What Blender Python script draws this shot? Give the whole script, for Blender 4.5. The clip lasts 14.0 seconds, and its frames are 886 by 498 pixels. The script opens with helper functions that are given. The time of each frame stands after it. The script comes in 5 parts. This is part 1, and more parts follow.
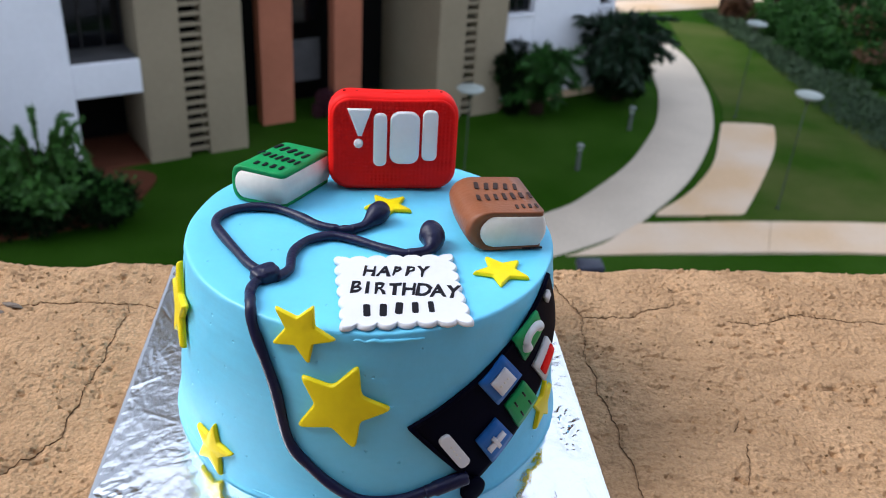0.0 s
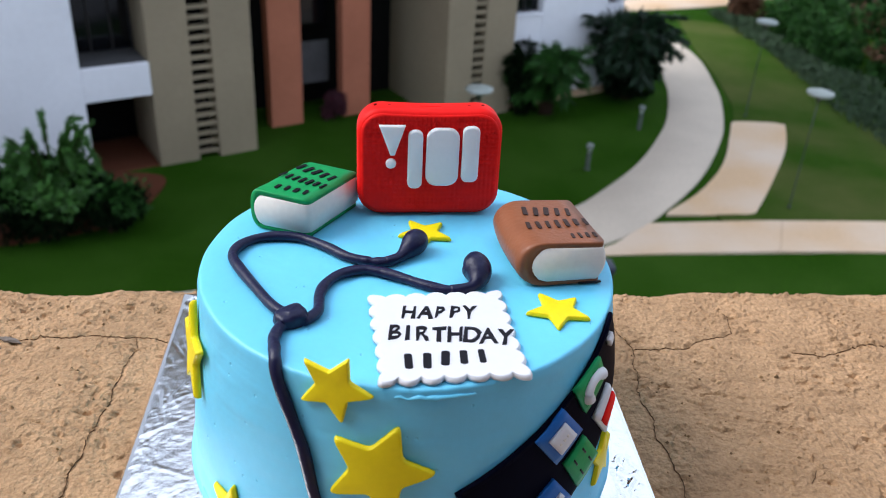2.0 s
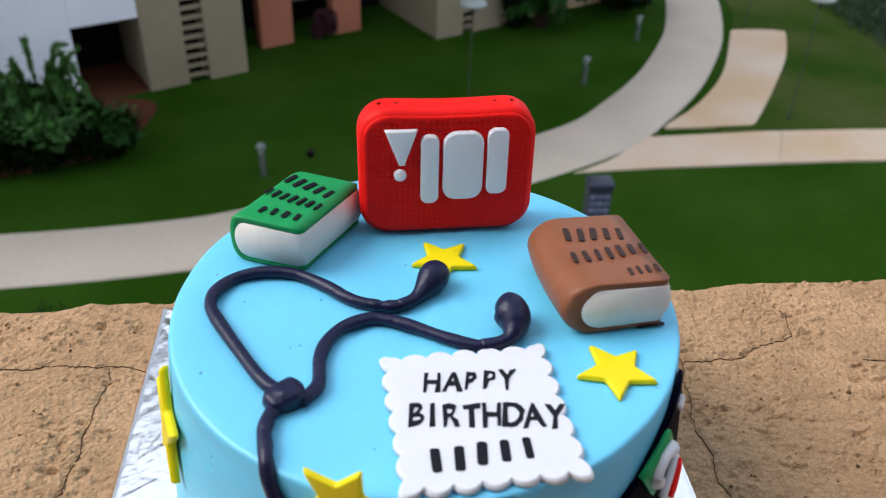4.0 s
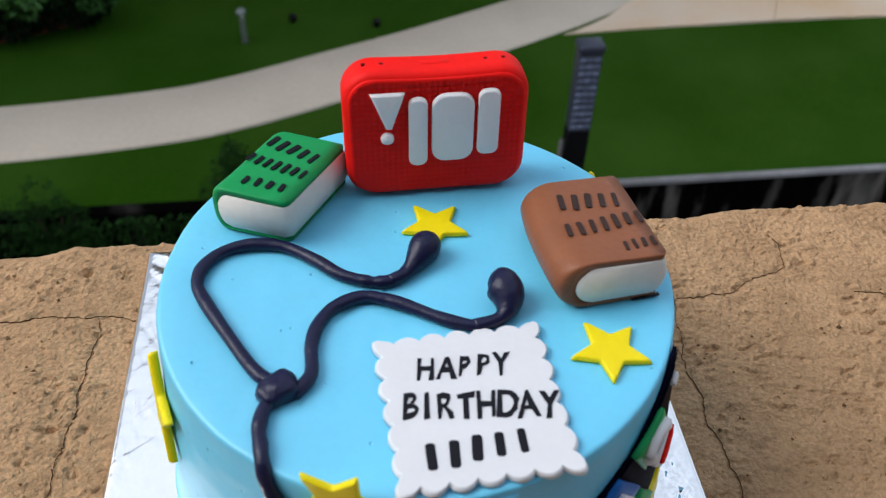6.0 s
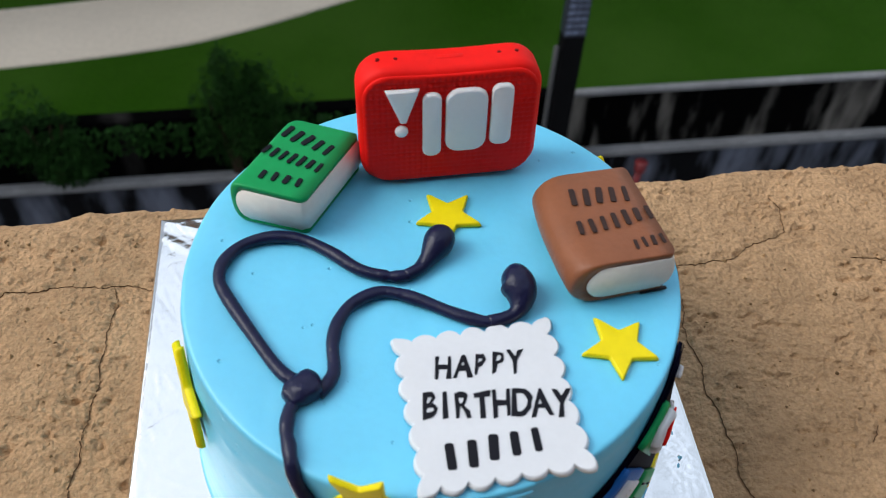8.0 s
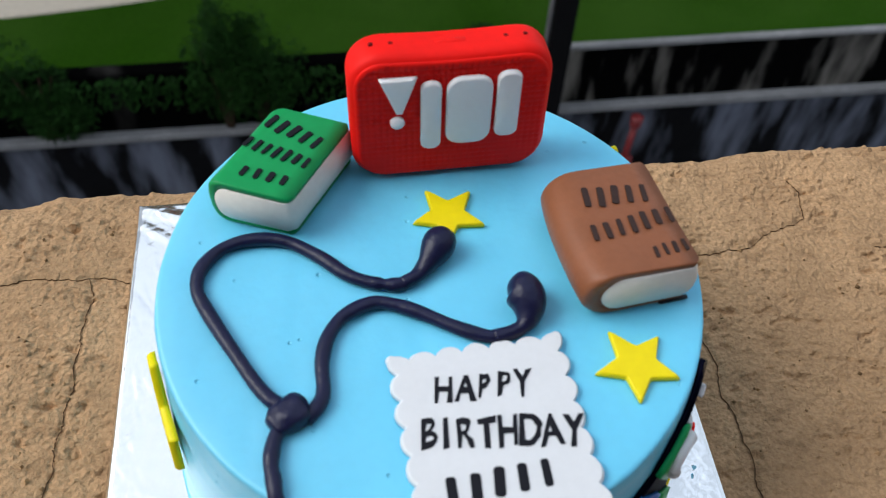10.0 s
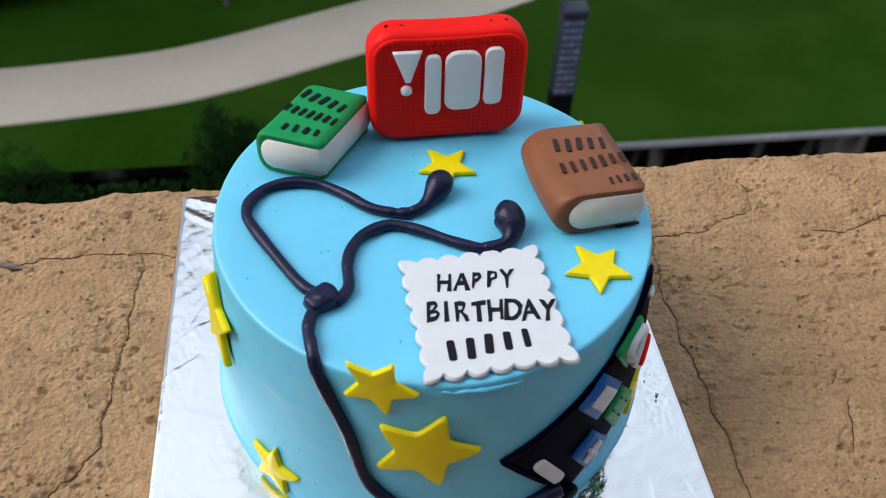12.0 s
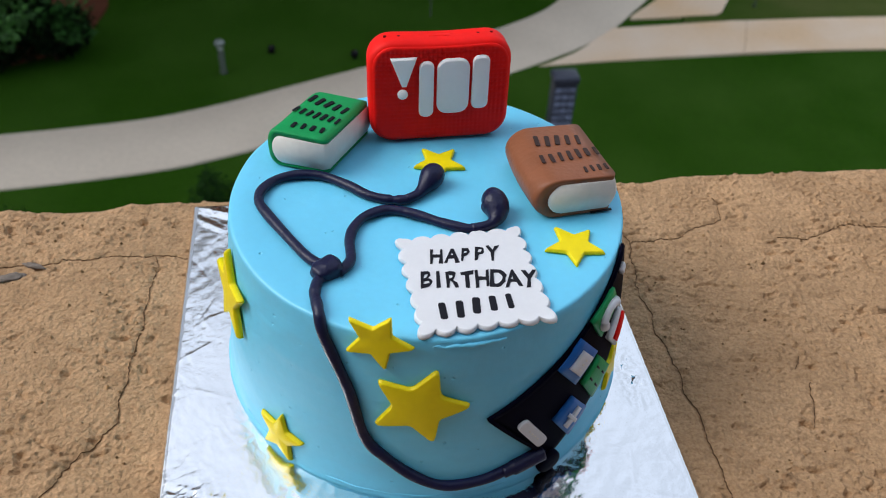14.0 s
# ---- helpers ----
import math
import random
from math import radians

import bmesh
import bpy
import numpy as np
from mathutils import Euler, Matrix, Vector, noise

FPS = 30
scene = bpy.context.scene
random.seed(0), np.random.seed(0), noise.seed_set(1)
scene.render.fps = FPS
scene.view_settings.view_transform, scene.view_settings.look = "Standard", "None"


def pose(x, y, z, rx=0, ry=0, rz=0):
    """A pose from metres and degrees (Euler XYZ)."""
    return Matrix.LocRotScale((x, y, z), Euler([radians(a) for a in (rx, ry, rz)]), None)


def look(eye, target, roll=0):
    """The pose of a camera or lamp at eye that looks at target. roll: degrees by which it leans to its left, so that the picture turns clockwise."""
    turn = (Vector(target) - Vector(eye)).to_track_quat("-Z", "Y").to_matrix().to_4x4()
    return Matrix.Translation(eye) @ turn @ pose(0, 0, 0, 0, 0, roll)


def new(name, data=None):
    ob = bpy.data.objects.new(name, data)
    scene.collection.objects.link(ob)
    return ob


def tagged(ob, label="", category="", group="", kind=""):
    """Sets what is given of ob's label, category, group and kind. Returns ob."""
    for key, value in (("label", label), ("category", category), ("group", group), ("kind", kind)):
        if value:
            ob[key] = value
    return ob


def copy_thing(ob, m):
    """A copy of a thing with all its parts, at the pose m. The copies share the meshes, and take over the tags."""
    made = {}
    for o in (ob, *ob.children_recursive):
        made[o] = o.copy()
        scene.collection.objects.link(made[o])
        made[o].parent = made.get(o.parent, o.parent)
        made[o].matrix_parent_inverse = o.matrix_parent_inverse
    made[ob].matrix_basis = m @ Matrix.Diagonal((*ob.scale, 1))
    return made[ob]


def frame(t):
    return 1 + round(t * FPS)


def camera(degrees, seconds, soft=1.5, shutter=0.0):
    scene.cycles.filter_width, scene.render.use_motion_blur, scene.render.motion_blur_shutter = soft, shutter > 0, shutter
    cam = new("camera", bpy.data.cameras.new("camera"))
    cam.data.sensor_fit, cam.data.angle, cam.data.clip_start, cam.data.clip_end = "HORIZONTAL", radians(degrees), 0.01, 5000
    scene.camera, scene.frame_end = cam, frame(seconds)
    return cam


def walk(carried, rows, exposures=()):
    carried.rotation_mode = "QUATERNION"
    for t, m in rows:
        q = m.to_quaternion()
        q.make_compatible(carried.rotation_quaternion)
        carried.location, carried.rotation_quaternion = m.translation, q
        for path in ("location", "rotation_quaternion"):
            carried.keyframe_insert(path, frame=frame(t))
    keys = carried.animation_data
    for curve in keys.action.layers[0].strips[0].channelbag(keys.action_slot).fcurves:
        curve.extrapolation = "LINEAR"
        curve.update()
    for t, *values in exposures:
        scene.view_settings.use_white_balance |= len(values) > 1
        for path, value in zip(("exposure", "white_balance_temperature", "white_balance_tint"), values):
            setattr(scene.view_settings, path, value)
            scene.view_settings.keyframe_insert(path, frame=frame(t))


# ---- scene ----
cam = camera(54.5, 14.0, soft=1.0)
# An eight-inch cake on a parapet: the cake's centre is the origin, the parapet's top is z = 0.
METRES, EYE, TILT, LEAN, TURN = 0.504, 0.3528, -29.6, -3.4, 0.0
OFF_X, OFF_Y = 0.0258, -0.4366
ROWS = [
    (0.0, 0.0, 0.0, 0.0, -0.0, 0.0, 0.0),
    (0.5, -0.0042, -0.001, -0.0045, 0.31, 0.18, -0.3),
    (1.0, -0.0219, 0.0147, 0.014, 0.43, 0.28, 0.02),
    (1.5, -0.0365, 0.063, 0.0277, 0.5, 0.19, 0.22),
    (2.0, -0.0367, 0.1096, 0.0343, 0.6, 0.04, 0.31),
    (4.5, -0.062, 0.3046, 0.1507, 0.23, -6.92, 2.19),
    (5.0, -0.0587, 0.3207, 0.1658, 0.12, -8.5, 2.41),
    (5.5, -0.062, 0.332, 0.1924, -0.04, -11.62, 2.54),
    (6.0, -0.0575, 0.3116, 0.2164, -0.5, -14.39, 2.72),
    (6.5, -0.0688, 0.2843, 0.2468, -0.55, -15.7, 2.71),
    (7.0, -0.069, 0.2942, 0.2724, -0.64, -17.58, 2.62),
    (7.5, -0.0713, 0.3006, 0.2854, -0.85, -19.19, 2.66),
    (10.0, -0.0745, 0.39, 0.3041, -1.32, -23.61, 2.44),
    (10.5, -0.078, 0.3358, 0.2708, -1.35, -21.79, 2.4),
    (11.0, -0.0753, 0.2658, 0.2622, -1.35, -19.56, 2.43),
    (11.5, -0.0797, 0.223, 0.2464, -1.48, -17.83, 2.61),
    (12.0, -0.0863, 0.1874, 0.2208, -1.61, -16.74, 2.6),
    (12.5, -0.0903, 0.1461, 0.1988, -1.64, -15.65, 2.51),
    (13.0, -0.0913, 0.1164, 0.1871, -1.74, -14.55, 2.44),
    (13.5, -0.0904, 0.1022, 0.1785, -1.87, -13.43, 2.53),
    (14.0, -0.0904, 0.0807, 0.1632, -2.02, -12.39, 2.55),
]
walk(cam, [(t, pose(OFF_X, OFF_Y, EYE, TILT, LEAN, TURN) @ pose(METRES * x, METRES * y, METRES * z, 90 + pitch, roll, yaw)) for t, x, y, z, yaw, pitch, roll in ROWS],
     exposures=[(0.0, 0.93, 6130, 11.5), (2.0, 0.96, 6160, 11.5), (4.5, 0.76, 6400, 11), (5.5, 0.64, 6400, 10), (6.0, 0.55, 6420, 9), (6.5, 0.54, 6450, 8), (7.5, 0.53, 6440, 7), (10.0, 0.54, 6400, 6), (11.0, 0.54, 6420, 7), (14.0, 0.49, 6380, 9)])
cam.data.dof.use_dof = True
cam.data.dof.focus_distance = 0.46
cam.data.dof.aperture_fstop = 14

# ---- world and light: a bright, hazy sky ----
SUN_EL, SUN_AZ = radians(45), radians(-84)
world = bpy.data.worlds.new("sky")
scene.world = world
world.use_nodes = True
wn, wl = world.node_tree.nodes, world.node_tree.links
sky = wn.new("ShaderNodeTexSky")
sky.sky_type, sky.sun_disc, sky.sun_elevation, sky.sun_rotation = "NISHITA", False, SUN_EL, SUN_AZ
sky.air_density, sky.dust_density, sky.ozone_density = 1.0, 4.0, 1.0
wn["Background"].inputs["Strength"].default_value = 0.144
haze = wn.new("ShaderNodeMix")
haze.data_type = "RGBA"
haze.inputs["Factor"].default_value = 0.75
haze.inputs[7].default_value = (3.95, 4.35, 5.0, 1)
wl.new(sky.outputs[0], haze.inputs[6])
# thin cloud: soft brighter and duller banks all over the sky
cloud_at, cloud, bank = wn.new("ShaderNodeTexCoord"), wn.new("ShaderNodeTexNoise"), wn.new("ShaderNodeMapRange")
cloud.inputs["Scale"].default_value, cloud.inputs["Detail"].default_value, cloud.inputs["Distortion"].default_value = 3.2, 5.0, 0.6
bank.inputs["From Min"].default_value, bank.inputs["From Max"].default_value = 0.35, 0.65
bank.inputs["To Min"].default_value, bank.inputs["To Max"].default_value = 0.86, 1.24
veil = wn.new("ShaderNodeVectorMath")
veil.operation = "SCALE"
wl.new(cloud_at.outputs["Generated"], cloud.inputs["Vector"])
wl.new(cloud.outputs["Fac"], bank.inputs["Value"])
wl.new(haze.outputs[2], veil.inputs[0])
wl.new(bank.outputs["Result"], veil.inputs["Scale"])
wl.new(veil.outputs["Vector"], wn["Background"].inputs["Color"])
sun = new("sun", bpy.data.lights.new("sun", "SUN"))
sun.data.energy, sun.data.angle, sun.data.color = 1.42, radians(36), (1.0, 0.995, 0.985)
# the veiled sun stands high, to the left over the lawn
sun_dir = Vector((math.sin(SUN_AZ) * math.cos(SUN_EL), math.cos(SUN_AZ) * math.cos(SUN_EL), math.sin(SUN_EL)))
sun.matrix_world = look(sun_dir * 30, (0, 0, 0))

ZT = 0.1147          # height of the cake's top
RC = 0.105           # radius of its rim
CX, CY = -0.001, 0.003   # the cake's axis
H = 10.5             # the lawn lies this far below the parapet
GZ = -H


# ---- materials ----
def material(name, color, rough=0.6, metal=0.0, spec=0.5, grain=None, grain_amt=0.25, stain=None, stain_amt=0.3,
             bump=0.0, bump_scale=None, bump_dist=0.001, sub=0.0, jitter=0.0, coat=0.0, tint=None, island=False, streak=1.0, lo=0.35, hi=0.65):
    """A surface with variation at two scales: fine grain, broad stains, and a bump."""
    m = bpy.data.materials.new(name)
    m.use_nodes = True
    n, l = m.node_tree.nodes, m.node_tree.links
    b = n["Principled BSDF"]
    b.inputs["Roughness"].default_value, b.inputs["Metallic"].default_value = rough, metal
    b.inputs["Specular IOR Level"].default_value = spec
    b.inputs["Coat Weight"].default_value = coat
    if sub:
        b.inputs["Subsurface Weight"].default_value = sub
        b.inputs["Subsurface Radius"].default_value = (0.004, 0.004, 0.004)
        b.inputs["Subsurface Scale"].default_value = 1.0
    co = n.new("ShaderNodeTexCoord")
    col = n.new("ShaderNodeRGB")
    col.outputs[0].default_value = (*color, 1)
    out = col.outputs[0]

    def vary(out, scale, amt, detail, to):
        t = n.new("ShaderNodeTexNoise")
        t.inputs["Scale"].default_value, t.inputs["Detail"].default_value = scale, detail
        if streak != 1.0 and detail == 4:
            mp = n.new("ShaderNodeMapping")
            mp.inputs["Scale"].default_value = (1, 1, streak)
            l.new(co.outputs["Object"], mp.inputs["Vector"])
            l.new(mp.outputs["Vector"], t.inputs["Vector"])
        else:
            l.new(co.outputs["Object"], t.inputs["Vector"])
        r = n.new("ShaderNodeMapRange")
        r.inputs["From Min"].default_value, r.inputs["From Max"].default_value = (lo, hi) if detail == 4 else (0.35, 0.65)
        r.inputs["To Min"].default_value, r.inputs["To Max"].default_value = 0.0, amt
        l.new(t.outputs["Fac"], r.inputs["Value"])
        x = n.new("ShaderNodeMix")
        x.data_type = "RGBA"
        l.new(r.outputs["Result"], x.inputs["Factor"])
        l.new(out, x.inputs[6])
        x.inputs[7].default_value = (*to, 1)
        return x.outputs[2]

    dark = tuple(c * 0.45 for c in color)
    if grain:
        out = vary(out, grain, grain_amt, 6, dark)
    if stain:
        out = vary(out, stain, stain_amt, 4, tint or dark)
    if jitter:
        h = n.new("ShaderNodeHueSaturation")
        src = n.new("ShaderNodeNewGeometry").outputs["Random Per Island"] if island else n.new("ShaderNodeObjectInfo").outputs["Random"]
        r = n.new("ShaderNodeMapRange")
        r.inputs["To Min"].default_value, r.inputs["To Max"].default_value = 1 - jitter, 1 + jitter
        l.new(src, r.inputs["Value"])
        l.new(r.outputs["Result"], h.inputs["Value"])
        l.new(out, h.inputs["Color"])
        out = h.outputs["Color"]
    l.new(out, b.inputs["Base Color"])
    if bump:
        t = n.new("ShaderNodeTexNoise")
        t.inputs["Scale"].default_value, t.inputs["Detail"].default_value = bump_scale, 6
        l.new(co.outputs["Object"], t.inputs["Vector"])
        u = n.new("ShaderNodeBump")
        u.inputs["Strength"].default_value, u.inputs["Distance"].default_value = bump, bump_dist
        l.new(t.outputs["Fac"], u.inputs["Height"])
        l.new(u.outputs["Normal"], b.inputs["Normal"])
    return m


def S(r, g, b):
    """sRGB 0..255 to linear."""
    return tuple(((c / 255 + 0.055) / 1.055) ** 2.4 if c > 10 else c / 255 / 12.92 for c in (r, g, b))


M = {
    "cream": material("blue_buttercream", S(103, 203, 239), 0.5, spec=0.85, grain=260, grain_amt=0.05, stain=22, stain_amt=0.08, bump=0.25, bump_scale=150, bump_dist=0.0008, sub=0.12),
    "yellow": material("yellow_fondant", S(238, 215, 8), 0.4, spec=0.25, grain=300, grain_amt=0.06, stain=60, stain_amt=0.1, bump=0.15, bump_scale=260, bump_dist=0.0006, sub=0.1),
    "white": material("white_fondant", S(219, 220, 224), 0.45, spec=0.25, grain=400, grain_amt=0.04, stain=60, stain_amt=0.05, bump=0.12, bump_scale=220, bump_dist=0.0006, sub=0.15),
    # the card's white, lifted to put missing front light into the colour
    "emblem": material("lifted_white_fondant", S(250, 250, 252), 0.45, spec=0.25, grain=400, grain_amt=0.03, stain=60, stain_amt=0.04, bump=0.12, bump_scale=220, bump_dist=0.0006, sub=0.15),
    "pages": material("cream_fondant_pages", S(232, 228, 220), 0.5, spec=0.25, grain=300, grain_amt=0.08, stain=80, stain_amt=0.08, bump=0.2, bump_scale=300, bump_dist=0.0005, sub=0.1),
    "navy": material("navy_fondant", S(22, 24, 58), 0.37, spec=0.31, grain=300, grain_amt=0.25, stain=70, stain_amt=0.2, bump=0.6, bump_scale=230, bump_dist=0.0011),
    "black": material("black_fondant", S(6, 7, 25), 0.6, spec=0.03, grain=250, grain_amt=0.2, stain=50, stain_amt=0.25, bump=0.15, bump_scale=150, bump_dist=0.0006),
    "red": material("red_fondant", S(243, 19, 12), 0.56, spec=0.18, grain=300, grain_amt=0.08, stain=70, stain_amt=0.1, bump=0.2, bump_scale=300, bump_dist=0.0006, sub=0.08),
    "green": material("green_fondant", S(24, 150, 82), 0.42, spec=0.25, grain=300, grain_amt=0.1, stain=70, stain_amt=0.12, bump=0.2, bump_scale=300, bump_dist=0.0006, sub=0.05),
    "brown": material("brown_fondant", S(140, 86, 58), 0.4, spec=0.25, grain=350, grain_amt=0.12, stain=60, stain_amt=0.15, bump=0.3, bump_scale=420, bump_dist=0.0007, sub=0.05),
    "blue": material("blue_fondant", S(30, 100, 175), 0.4, spec=0.25, grain=300, grain_amt=0.1, stain=70, stain_amt=0.1, bump=0.15, bump_scale=300, bump_dist=0.0005),
    "fadedink": material("faded_brown_ink", S(58, 40, 35), 0.5, spec=0.2, grain=300, grain_amt=0.3, stain=200, stain_amt=0.2),
    "ink": material("edible_black_ink", S(20, 19, 27), 0.4, spec=0.2, grain=300, grain_amt=0.3, stain=200, stain_amt=0.2),
    "foil": material("crinkled_silver_foil", (0.975, 0.98, 0.985), 0.18, metal=1.0, grain=200, grain_amt=0.03, stain=15, stain_amt=0.04, bump=0.22, bump_scale=190, bump_dist=0.001),
    "plaster": material("sandy_weathered_plaster", S(197, 159, 120), 0.95, spec=0.15, grain=520, grain_amt=0.55, stain=16, stain_amt=0.5, bump=1.0, bump_scale=300, bump_dist=0.003, tint=S(150, 119, 88)),
    "lawn": material("mown_lawn", S(38, 71, 10), 0.95, spec=0.02, grain=14, grain_amt=0.45, stain=0.3, stain_amt=0.6, bump=0.8, bump_scale=30, bump_dist=0.05, tint=S(56, 84, 28)),
    "palelawn": material("pale_yellowish_lawn", S(50, 78, 20), 0.95, spec=0.02, grain=14, grain_amt=0.4, stain=0.3, stain_amt=0.5, bump=0.8, bump_scale=30, bump_dist=0.05, tint=S(98, 96, 58)),
    "path": material("grey_concrete_path", S(200, 186, 168), 0.9, spec=0.2, grain=9, grain_amt=0.15, stain=0.5, stain_amt=0.2, bump=0.3, bump_scale=40, bump_dist=0.01),
    "sandpath": material("tan_stone_path", S(204, 172, 136), 0.9, spec=0.2, grain=9, grain_amt=0.15, stain=0.28, stain_amt=0.6, bump=0.3, bump_scale=40, bump_dist=0.01, tint=S(212, 200, 186)),
    "whitewall": material("white_painted_render", S(230, 231, 235), 0.85, spec=0.2, grain=6, grain_amt=0.06, stain=0.5, stain_amt=0.12, bump=0.2, bump_scale=30, bump_dist=0.01),
    "greywall": material("beige_grey_render", S(148, 135, 112), 0.88, spec=0.2, grain=6, grain_amt=0.1, stain=0.5, stain_amt=0.2, bump=0.2, bump_scale=30, bump_dist=0.01),
    "orange": material("terracotta_render", S(178, 112, 86), 0.88, spec=0.2, grain=6, grain_amt=0.1, stain=0.6, stain_amt=0.2, bump=0.2, bump_scale=30, bump_dist=0.01),
    # near black: the shade inside the recesses is put into this base colour
    "shadewall": material("shade_dark_inner_render", S(9, 8, 8), 0.9, spec=0.2, grain=4, grain_amt=0.15, stain=0.6, stain_amt=0.2),
    "steel": material("dark_steel_slat", S(60, 58, 56), 0.5, metal=0.4, grain=20, grain_amt=0.2),
    "glass": material("dark_window_glass", S(14, 16, 20), 0.08, spec=0.4, grain=2, grain_amt=0.2),
    "concrete": material("weathered_concrete", S(92, 91, 92), 0.9, spec=0.2, grain=12, grain_amt=0.25, stain=1.2, stain_amt=0.45, bump=0.4, bump_scale=30, bump_dist=0.01),
    "streakwall": material("streaky_grey_black_wall", S(14, 14, 16), 0.9, spec=0.1, grain=5, grain_amt=0.5, stain=1.5, stain_amt=0.8, bump=0.4, bump_scale=20, bump_dist=0.02, tint=S(118, 122, 136), streak=0.22, lo=0.44, hi=0.66),
    # the yard's deep shade is put into this near-black; the runs are stains
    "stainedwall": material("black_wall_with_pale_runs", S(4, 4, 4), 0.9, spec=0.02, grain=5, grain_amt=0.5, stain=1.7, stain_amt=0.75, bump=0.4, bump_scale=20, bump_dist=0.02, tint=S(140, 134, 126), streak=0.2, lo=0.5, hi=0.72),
    "coping": material("pale_weathered_coping", S(136, 135, 136), 0.9, spec=0.2, grain=12, grain_amt=0.3, stain=1.4, stain_amt=0.5, bump=0.4, bump_scale=30, bump_dist=0.01),
    # tone set to throw fill light forward from unseen surfaces behind the eye
    "fillwall": material("pale_fill_wall", S(216, 206, 207), 0.9, spec=0.2, grain=12, grain_amt=0.15, stain=1.2, stain_amt=0.25),
    # base darkened for shade in the sunken yard; paler streaks are the wall's own
    "blackwall": material("shade_black_retaining_wall", S(3, 3, 3), 0.9, spec=0.02, grain=5, grain_amt=0.5, stain=1.1, stain_amt=0.6, bump=0.4, bump_scale=20, bump_dist=0.02, tint=S(60, 58, 55), streak=0.25, lo=0.56, hi=0.76),
    "soil": material("red_brown_soil", S(92, 54, 38), 0.95, spec=0.1, grain=20, grain_amt=0.3, stain=1.0, stain_amt=0.3),
    "arecaleaf": material("fresh_green_palm_leaves", S(62, 104, 42), 0.5, spec=0.3, grain=3, grain_amt=0.3, jitter=0.6, island=True),
    "leaf": material("dark_green_leaves", S(40, 78, 27), 0.6, spec=0.2, grain=3, grain_amt=0.3, jitter=0.45, island=True),
    "palmleaf": material("deep_green_palm_leaves", S(22, 46, 24), 0.5, spec=0.3, grain=3, grain_amt=0.3, jitter=0.4, island=True),
    "greyleaf": material("grey_green_leaves", S(62, 82, 56), 0.7, spec=0.3, grain=3, grain_amt=0.3, jitter=0.35, island=True),
    "rustleaf": material("rusty_new_leaves", S(86, 58, 37), 0.6, spec=0.3, grain=3, grain_amt=0.3, jitter=0.35, island=True),
    "ivyleaf": material("mossy_green_leaves", S(28, 58, 18), 0.7, spec=0.1, grain=3, grain_amt=0.3, jitter=0.45, island=True),
    # shade between the inner leaves is put into this near-black green
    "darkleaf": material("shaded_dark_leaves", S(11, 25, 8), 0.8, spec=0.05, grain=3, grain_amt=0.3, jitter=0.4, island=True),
    "magenta": material("dark_magenta_blossom", S(64, 12, 32), 0.6, grain=4, grain_amt=0.2, jitter=0.4, island=True),
    "bark": material("brown_bark", S(58, 45, 35), 0.9, spec=0.1, grain=18, grain_amt=0.4, stain=3, stain_amt=0.3),
    "lampwhite": material("milky_lamp_dish", S(148, 156, 150), 0.4, grain=8, grain_amt=0.08),
    "pole": material("grey_green_lamp_pole", S(52, 64, 50), 0.5, metal=0.2, grain=20, grain_amt=0.2),
    "ductgrey": material("grey_sheet_metal", S(52, 56, 70), 0.45, metal=0.3, grain=10, grain_amt=0.15, stain=2, stain_amt=0.2),
    "ductdark": material("dark_sheet_metal", S(14, 13, 15), 0.8, spec=0.1, grain=10, grain_amt=0.3),
    "louvre": material("pale_blue_grey_louvre", S(112, 120, 142), 0.45, metal=0.2, grain=10, grain_amt=0.2, jitter=0.35),
    "crackshade": material("brown_crack_shade", S(116, 90, 68), 0.95, spec=0.05, grain=600, grain_amt=0.5),
    "grit": material("loose_grit", S(150, 118, 84), 0.95, spec=0.1, grain=500, grain_amt=0.3, jitter=0.55, island=True),
    "chip": material("grey_stone_chip", S(134, 122, 112), 0.9, spec=0.2, grain=500, grain_amt=0.5, stain=120, stain_amt=0.6, bump=0.8, bump_scale=500, bump_dist=0.001),
    "capgrey": material("grey_painted_cap", S(112, 120, 116), 0.5, grain=14, grain_amt=0.15),
    "darkred": material("shaded_red_dent", S(110, 8, 10), 0.6, spec=0.1, grain=300, grain_amt=0.2),
    "redpaint": material("red_pipe_paint", S(120, 30, 33), 0.5, grain=14, grain_amt=0.2),
}


# the plaster has small blotches of brown dirt
pt = M["plaster"].node_tree
dirt_at, dirt_map, dirt, dirt_in, dirt_mix = pt.nodes.new("ShaderNodeTexCoord"), pt.nodes.new("ShaderNodeMapping"), pt.nodes.new("ShaderNodeTexNoise"), pt.nodes.new("ShaderNodeMapRange"), pt.nodes.new("ShaderNodeMix")
dirt_map.inputs["Scale"].default_value = (62, 112, 62)
dirt.inputs["Scale"].default_value, dirt.inputs["Detail"].default_value, dirt.inputs["Roughness"].default_value = 1.0, 5.0, 0.6
dirt_in.inputs["From Min"].default_value, dirt_in.inputs["From Max"].default_value, dirt_in.inputs["To Max"].default_value = 0.52, 0.76, 0.52
dirt_mix.data_type = "RGBA"
dirt_mix.inputs[7].default_value = (*S(104, 76, 52), 1)
pt.links.new(dirt_at.outputs["Object"], dirt_map.inputs["Vector"])
pt.links.new(dirt_map.outputs["Vector"], dirt.inputs["Vector"])
pt.links.new(dirt.outputs["Fac"], dirt_in.inputs["Value"])
pt.links.new(dirt_in.outputs["Result"], dirt_mix.inputs["Factor"])
paint = pt.nodes["Principled BSDF"].inputs["Base Color"]
pt.links.new(paint.links[0].from_socket, dirt_mix.inputs[6])
